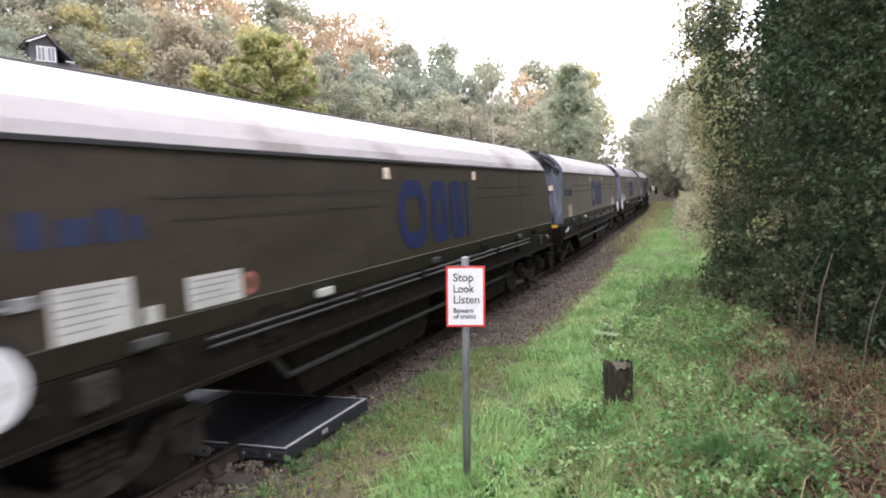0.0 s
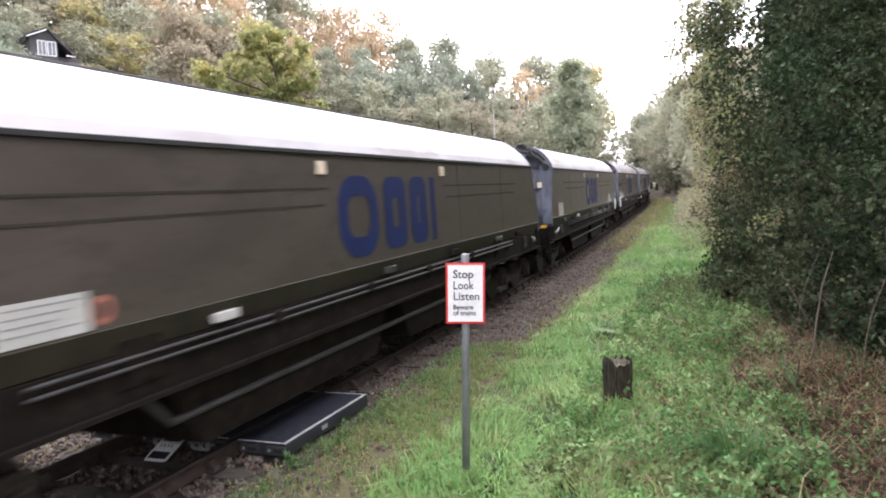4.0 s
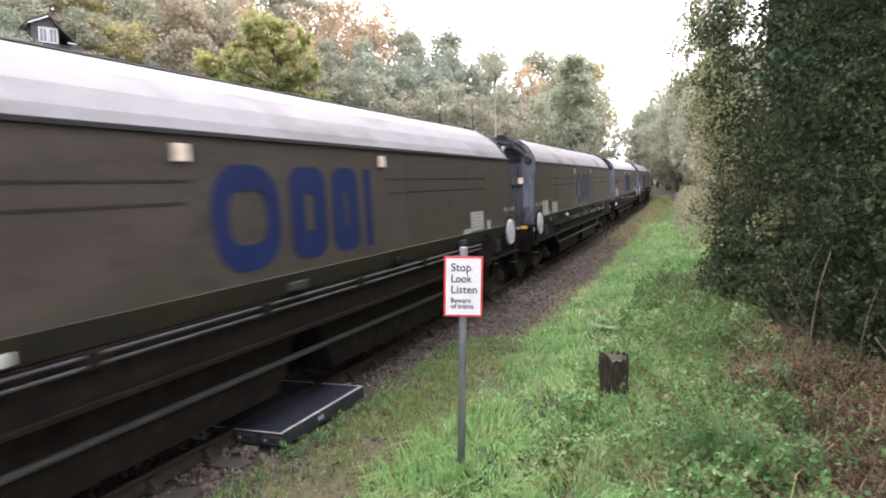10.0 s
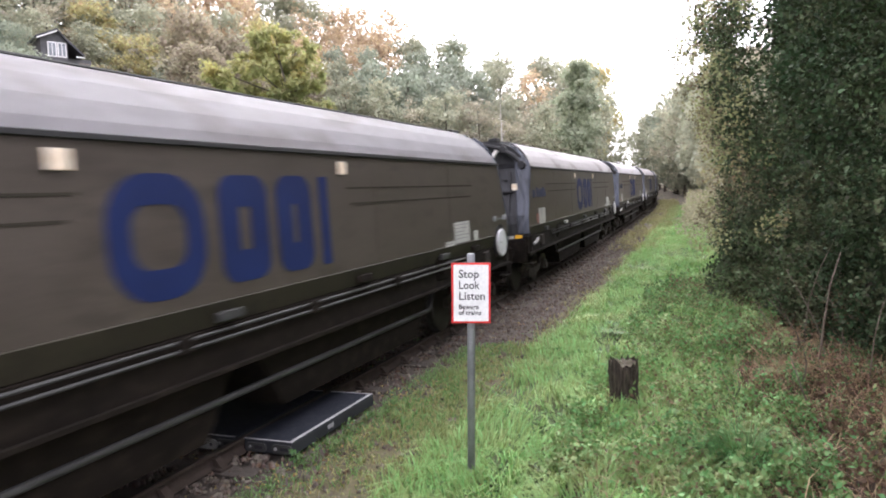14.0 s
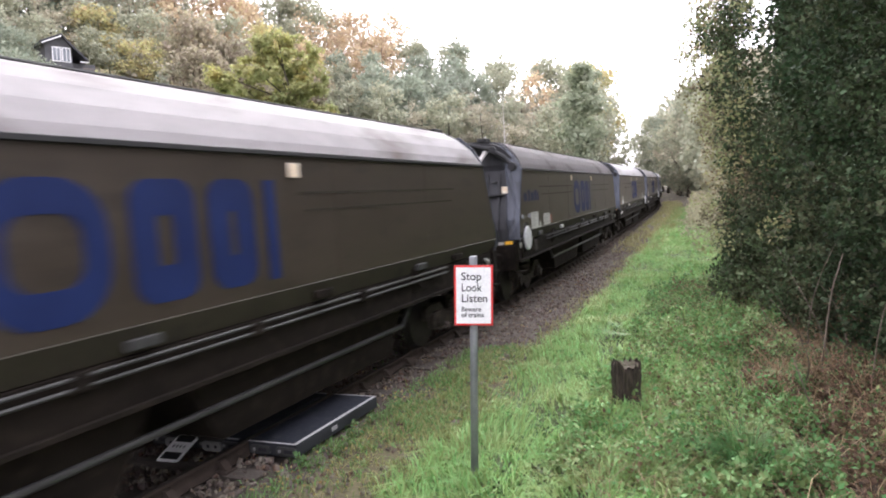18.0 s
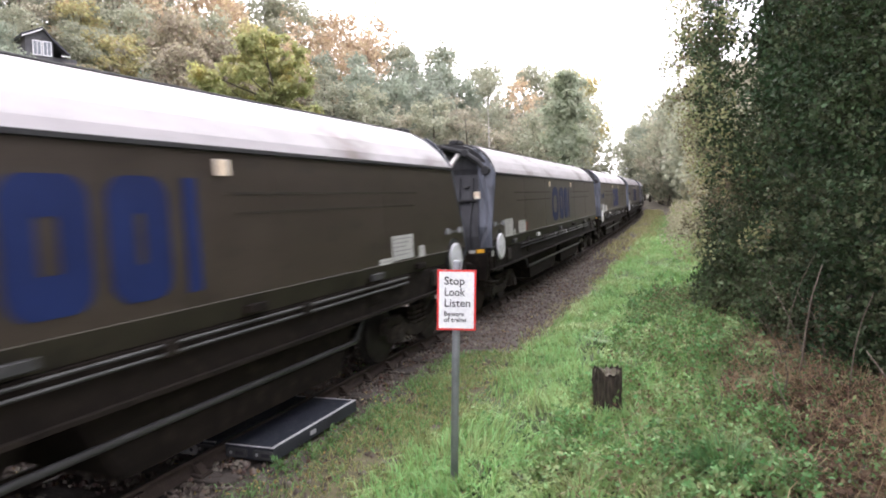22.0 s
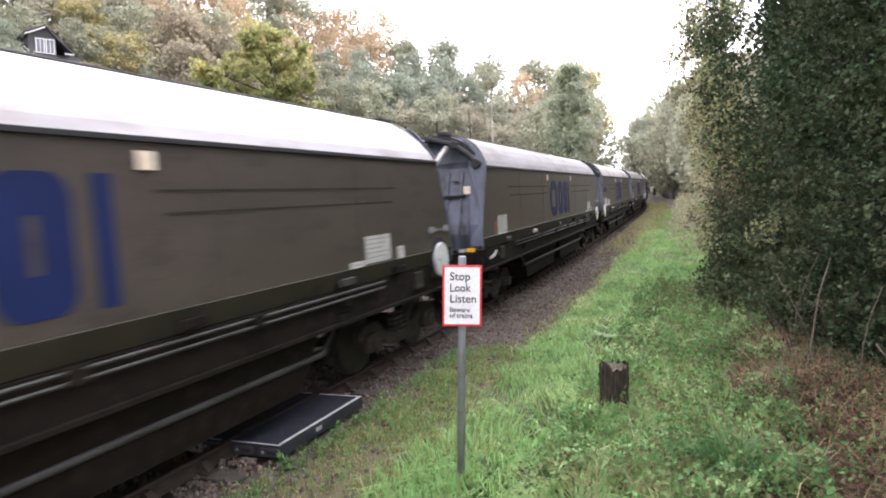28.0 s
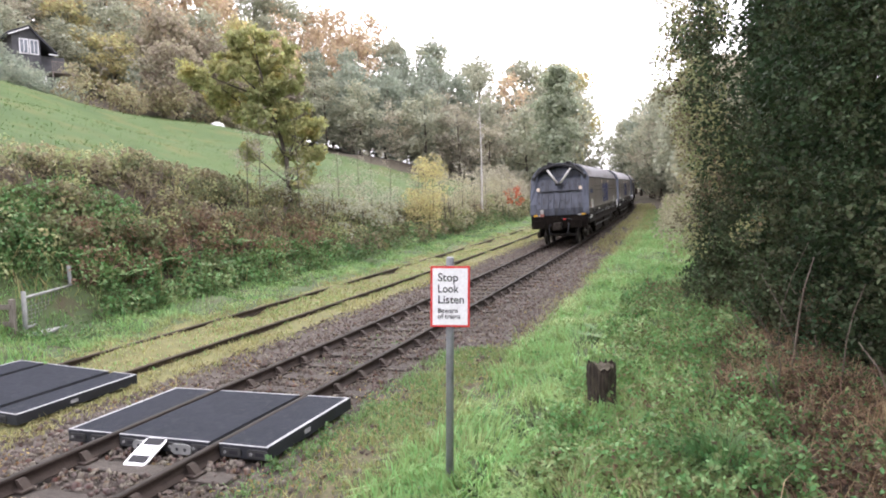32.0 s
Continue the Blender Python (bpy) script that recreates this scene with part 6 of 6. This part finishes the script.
def build_ballast():
    """Loose angular stones, joined, thickest by the crossing."""
    rng = np.random.default_rng(61)
    n = 38000
    s = 1.0 + 40 * rng.uniform(0, 1, n) ** 1.7
    u = rng.uniform(-2.5, 2.65, n)
    keep = ~((s > PANEL_S0 - 0.02) & (s < PANEL_S1 + 0.02) & (np.abs(u) < 1.5)) & (np.abs(np.abs(u) - 0.7525) > 0.09)
    keep &= ~((s < 9.5) & (u > 1.5) & (rng.uniform(0, 1, n) < 0.72))
    s, u = s[keep], u[keep]
    near_sleeper = np.abs((s - (PANEL_S0 - 0.45) + 0.365) % 0.73 - 0.365) < 0.15
    keep = ~(near_sleeper & (np.abs(u) < 1.35)) | (rng.uniform(0, 1, len(s)) < np.where(s < 6, 0.06, 0.4))
    s, u = s[keep], u[keep]
    p = ground_at(u, s)
    p[:, 2] += rng.uniform(-0.012, 0.03, len(s)) + 0.04 * (np.abs(u) < 1.4)
    r = rng.uniform(0.012, 0.03, len(s))
    cube = np.array([(-1, -1, -1), (1, -1, -1), (1, 1, -1), (-1, 1, -1), (-0.7, -0.8, 1), (0.8, -0.6, 1), (0.6, 0.8, 1), (-0.8, 0.6, 1)], float)
    quads = np.array([(4, 5, 6, 7), (0, 1, 5, 4), (1, 2, 6, 5), (2, 3, 7, 6), (3, 0, 4, 7)])
    k = len(s)
    V = cube[None] * (r[:, None, None] * rng.uniform(0.5, 1.4, (k, 1, 3)) * np.array([1, 1, 0.75])) * rng.uniform(0.35, 1.4, (k, 8, 3))
    a, b = rng.uniform(0, 6.3, k), rng.uniform(-0.7, 0.7, k)
    ca, sa, cb, sb = np.cos(a), np.sin(a), np.cos(b), np.sin(b)
    x, y, z = V[..., 0], V[..., 1], V[..., 2]
    y, z = y * cb[:, None] - z * sb[:, None], y * sb[:, None] + z * cb[:, None]
    x, y = x * ca[:, None] - y * sa[:, None], x * sa[:, None] + y * ca[:, None]
    V = np.stack([x, y, z], -1) + p[:, None]
    F = (quads[None] + (np.arange(k) * 8)[:, None, None]).reshape(-1, 4)
    tagged(shared("ballast_stones", arr_mesh("ballast_stones", V.reshape(-1, 3), F, 4), M["stone"], None), "loose grey-brown ballast stones round the sleepers", "ballast", kind="stuff")


# ---- stump, gate and house ----
def build_stump():
    root = new("tree_stump")
    rng = random.Random(71)
    x, y = 4.5, 8.02
    root.matrix_basis = pose(x, y, 0.0, 2, -3, 20) @ Matrix.Diagonal((0.92, 0.92, 1.14, 1))
    tagged(root, "old ragged tree stump in the grass", "tree stump")
    bm = bmesh.new()
    n, rows = 40, []
    crag = [rng.uniform(-0.1, 0.1) for _ in range(n)]
    for k in range(13):
        z = -0.15 + 0.75 * k / 12
        r = float(np.interp(z, [-0.15, 0.0, 0.14, 0.32, 0.5, 0.6], [0.25, 0.21, 0.19, 0.18, 0.19, 0.182]))
        row = []
        for j in range(n):
            a = 2 * math.pi * j / n
            rr = r * (1 + 0.07 * math.sin(3 * a + 1) + crag[(j + k // 4) % n] * (0.5 + 0.5 * math.sin(k * 1.3 + j)) + rng.uniform(-0.05, 0.05))
            top = 0.03 * math.sin(2 * a + 1) + rng.uniform(-0.07, 0.04) if k == 12 else 0
            row.append(bm.verts.new((rr * math.cos(a), rr * math.sin(a), z + top)))
        rows.append(row)
    for r0, r1 in zip(rows, rows[1:]):
        for j in range(n):
            bm.faces.new((r0[j], r0[(j + 1) % n], r1[(j + 1) % n], r1[j]))
    part("bark_wall", bm, M["stump"], root, "furrowed dark bark")
    bm = bmesh.new()
    c = bm.verts.new((0.02, -0.01, 0.55))
    edge = [bm.verts.new((0.172 * math.cos(2 * math.pi * j / n), 0.172 * math.sin(2 * math.pi * j / n), 0.565 + 0.015 * math.sin(j * 1.7))) for j in range(n)]
    for j in range(n):
        bm.faces.new((edge[j], edge[(j + 1) % n], c))
    part("cut_top", bm, M["cut"], root, "weathered sawn top with moss")


def build_stile():
    """Steel kissing gate and step on the far side of the line."""
    root = new("stile_gate")
    a, b = Vector((-7.35, 9.25, -0.25)), Vector((-8.05, 10.88, -0.25))
    d = b - a
    turn = math.degrees(math.atan2(d.y, d.x))
    root.matrix_basis = pose(a.x, a.y, a.z, 0, 0, turn)
    tagged(root, "grey steel pedestrian gate with timber steps by the bank", "gate")
    L = d.length
    for x, h in ((0, 0.98), (L, 1.3)):
        part("gate_post", tube(bmesh.new(), [(x, 0, -0.3), (x, 0, h)], [0.045, 0.045], 10), M["steel_grey"], root, smooth=True)
    for z in (0.84, 0.22):
        part("gate_rail", tube(bmesh.new(), [(0, 0, z), (L, 0, z)], [0.032, 0.032], 8), M["steel_grey"], root)
    for k in range(6):
        part("gate_wire", tube(bmesh.new(), [(0, 0, 0.3 + k * 0.085), (L, 0, 0.3 + k * 0.085)], [0.004, 0.004], 4), M["steel_grey"], root)
    for k in range(1, 14):
        part("gate_wire", tube(bmesh.new(), [(L * k / 14, 0.006, 0.22), (L * k / 14, 0.006, 0.84)], [0.004, 0.004], 4), M["steel_grey"], root)
    for x, z, y in ((0.35, 0.06, -0.25), (1.25, 0.26, 0.3)):
        part("step_board", boxed(x - 0.5, x + 0.5, y - 0.14, y + 0.14, z, z + 0.05, 0.008), M["steel_grey"], root, "weathered grey step board")
        for q in (-0.4, 0.4):
            part("step_post", boxed(x + q - 0.04, x + q + 0.04, y - 0.04, y + 0.04, -0.3, z), M["timber"], root)
    fence = new("post_fence")
    fence.matrix_basis = pose(-7.42, 9.05, -0.25, 0, 0, 205)
    tagged(fence, "short weathered timber fence beside the gate", "fence")
    for k in range(3):
        part("fence_post", boxed(k * 0.9 - 0.05, k * 0.9 + 0.05, -0.05, 0.05, -0.3, 0.85, 0.01), M["timber"], fence)
    for z in (0.3, 0.65):
        part("fence_rail", boxed(0, 1.8, 0.05, 0.08, z, z + 0.1, 0.005), M["timber"], fence)


def build_white_lump():
    """A low white lump for an unidentified white thing at the top of the pasture."""
    az = 40.4
    u, s = bearing_spot(az, 80)
    rng = random.Random(5)
    bm = bmesh.new()
    bmesh.ops.create_icosphere(bm, subdivisions=3, radius=1.0)
    for v in bm.verts:
        v.co *= rng.uniform(0.95, 1.05)
        v.co = Vector((v.co.x * 0.85, v.co.y * 0.5, max(-0.2, v.co.z * 0.5)))
    ob = part("covered_heap", bm, M["white"], None, smooth=True)
    plant(ob, u, s, 40)
    tagged(ob, "low unidentified white lump in the pasture", "heap")


def build_house():
    """Dark hillside house with a gable front and balcony, half hidden by trees."""
    h = new("hillside_house")
    h.matrix_basis = pose(-57.28, 47.52, 15.74, 0, 0, 64.93) @ Matrix.Translation((-0.35, 0, 3.2)) @ Matrix.Scale(0.84, 4) @ Matrix.Translation((0.35, 0, -3.3))
    tagged(h, "dark boarded hillside house with white windows and balcony", "house")
    part("wall", boxed(-2.1, 0.8, 0.0, 5.0, -6.0, 2.2), M["boards"], h, "dark boarded gable wall")
    part("wing_wall", boxed(0.8, 3.6, 1.2, 5.0, -6.0, 0.2), M["boards"], h, "dark lower wing")
    part("gable", prism(bmesh.new(), [(-2.1, 2.2), (0.8, 2.0), (-0.35, 3.1)], "y", 0.0, 0.15), M["boards"], h)
    part("roof", prism(bmesh.new(), [(-0.35, 3.32), (-0.35, 3.12), (-2.6, 2.05), (-2.6, 2.25)], "y", -0.5, 5.3), M["slate"], h, "dark slate roof slope")
    part("roof", prism(bmesh.new(), [(-0.35, 3.32), (0.9, 2.0), (2.5, 0.45), (2.45, 0.25), (0.8, 1.8), (-0.35, 3.12)], "y", -0.5, 5.3), M["slate"], h, "long dark slate roof slope")
    part("bargeboard", prism(bmesh.new(), [(-0.35, 3.1), (-2.5, 2.05), (-2.5, 1.9), (-0.35, 2.95)], "y", -0.53, -0.45), M["joinery"], h, "white bargeboard")
    for x in (-0.9, 0.15):
        f = part("window", boxed(x - 0.48, x + 0.48, -0.1, 0.02, 0.0, 1.75), M["joinery"], h, "white window frame")
        part("pane", boxed(x - 0.36, x + 0.36, -0.12, -0.09, 0.12, 1.63), M["glass"], f)
        part("glazing_bar", boxed(x - 0.03, x + 0.03, -0.14, -0.11, 0.12, 1.63), M["joinery"], f)
    part("fascia", boxed(1.6, 2.6, -0.3, -0.22, 0.12, 0.28), M["joinery"], h, "white gutter board")
    part("balcony", boxed(1.5, 3.9, -1.8, 1.2, -2.1, -1.95), M["timber"], h, "timber balcony deck")
    for k in range(12):
        x = 1.55 + k * 0.21
        part("baluster", boxed(x - 0.03, x + 0.03, -1.8, -1.74, -1.95, -0.85), M["timber"], h)
    part("handrail", boxed(1.5, 3.9, -1.83, -1.7, -0.85, -0.77), M["timber"], h)
    for x in (1.6, 3.8):
        part("balcony_post", boxed(x - 0.07, x + 0.07, -1.78, -1.64, -6, -2.1), M["timber"], h)
    part("lower_window", boxed(0.9, 1.3, -0.02, 0.06, -3.4, -2.2), M["joinery"], h, "narrow white window")
    part("garden_seat", boxed(2.3, 3.6, -0.2, 0.5, -3.7, -2.8, 0.05), M["joinery"], h, "white garden furniture")


build_crossing()
build_sign()
build_train()
build_stump()
build_stile()
build_house()
build_white_lump()
build_woods()
build_near_trees()
build_bank()
build_right_hedge()
build_verges()
build_tuft()
build_ferns()
build_hedge_stems()
build_ballast()
build_sleepers()
motions()
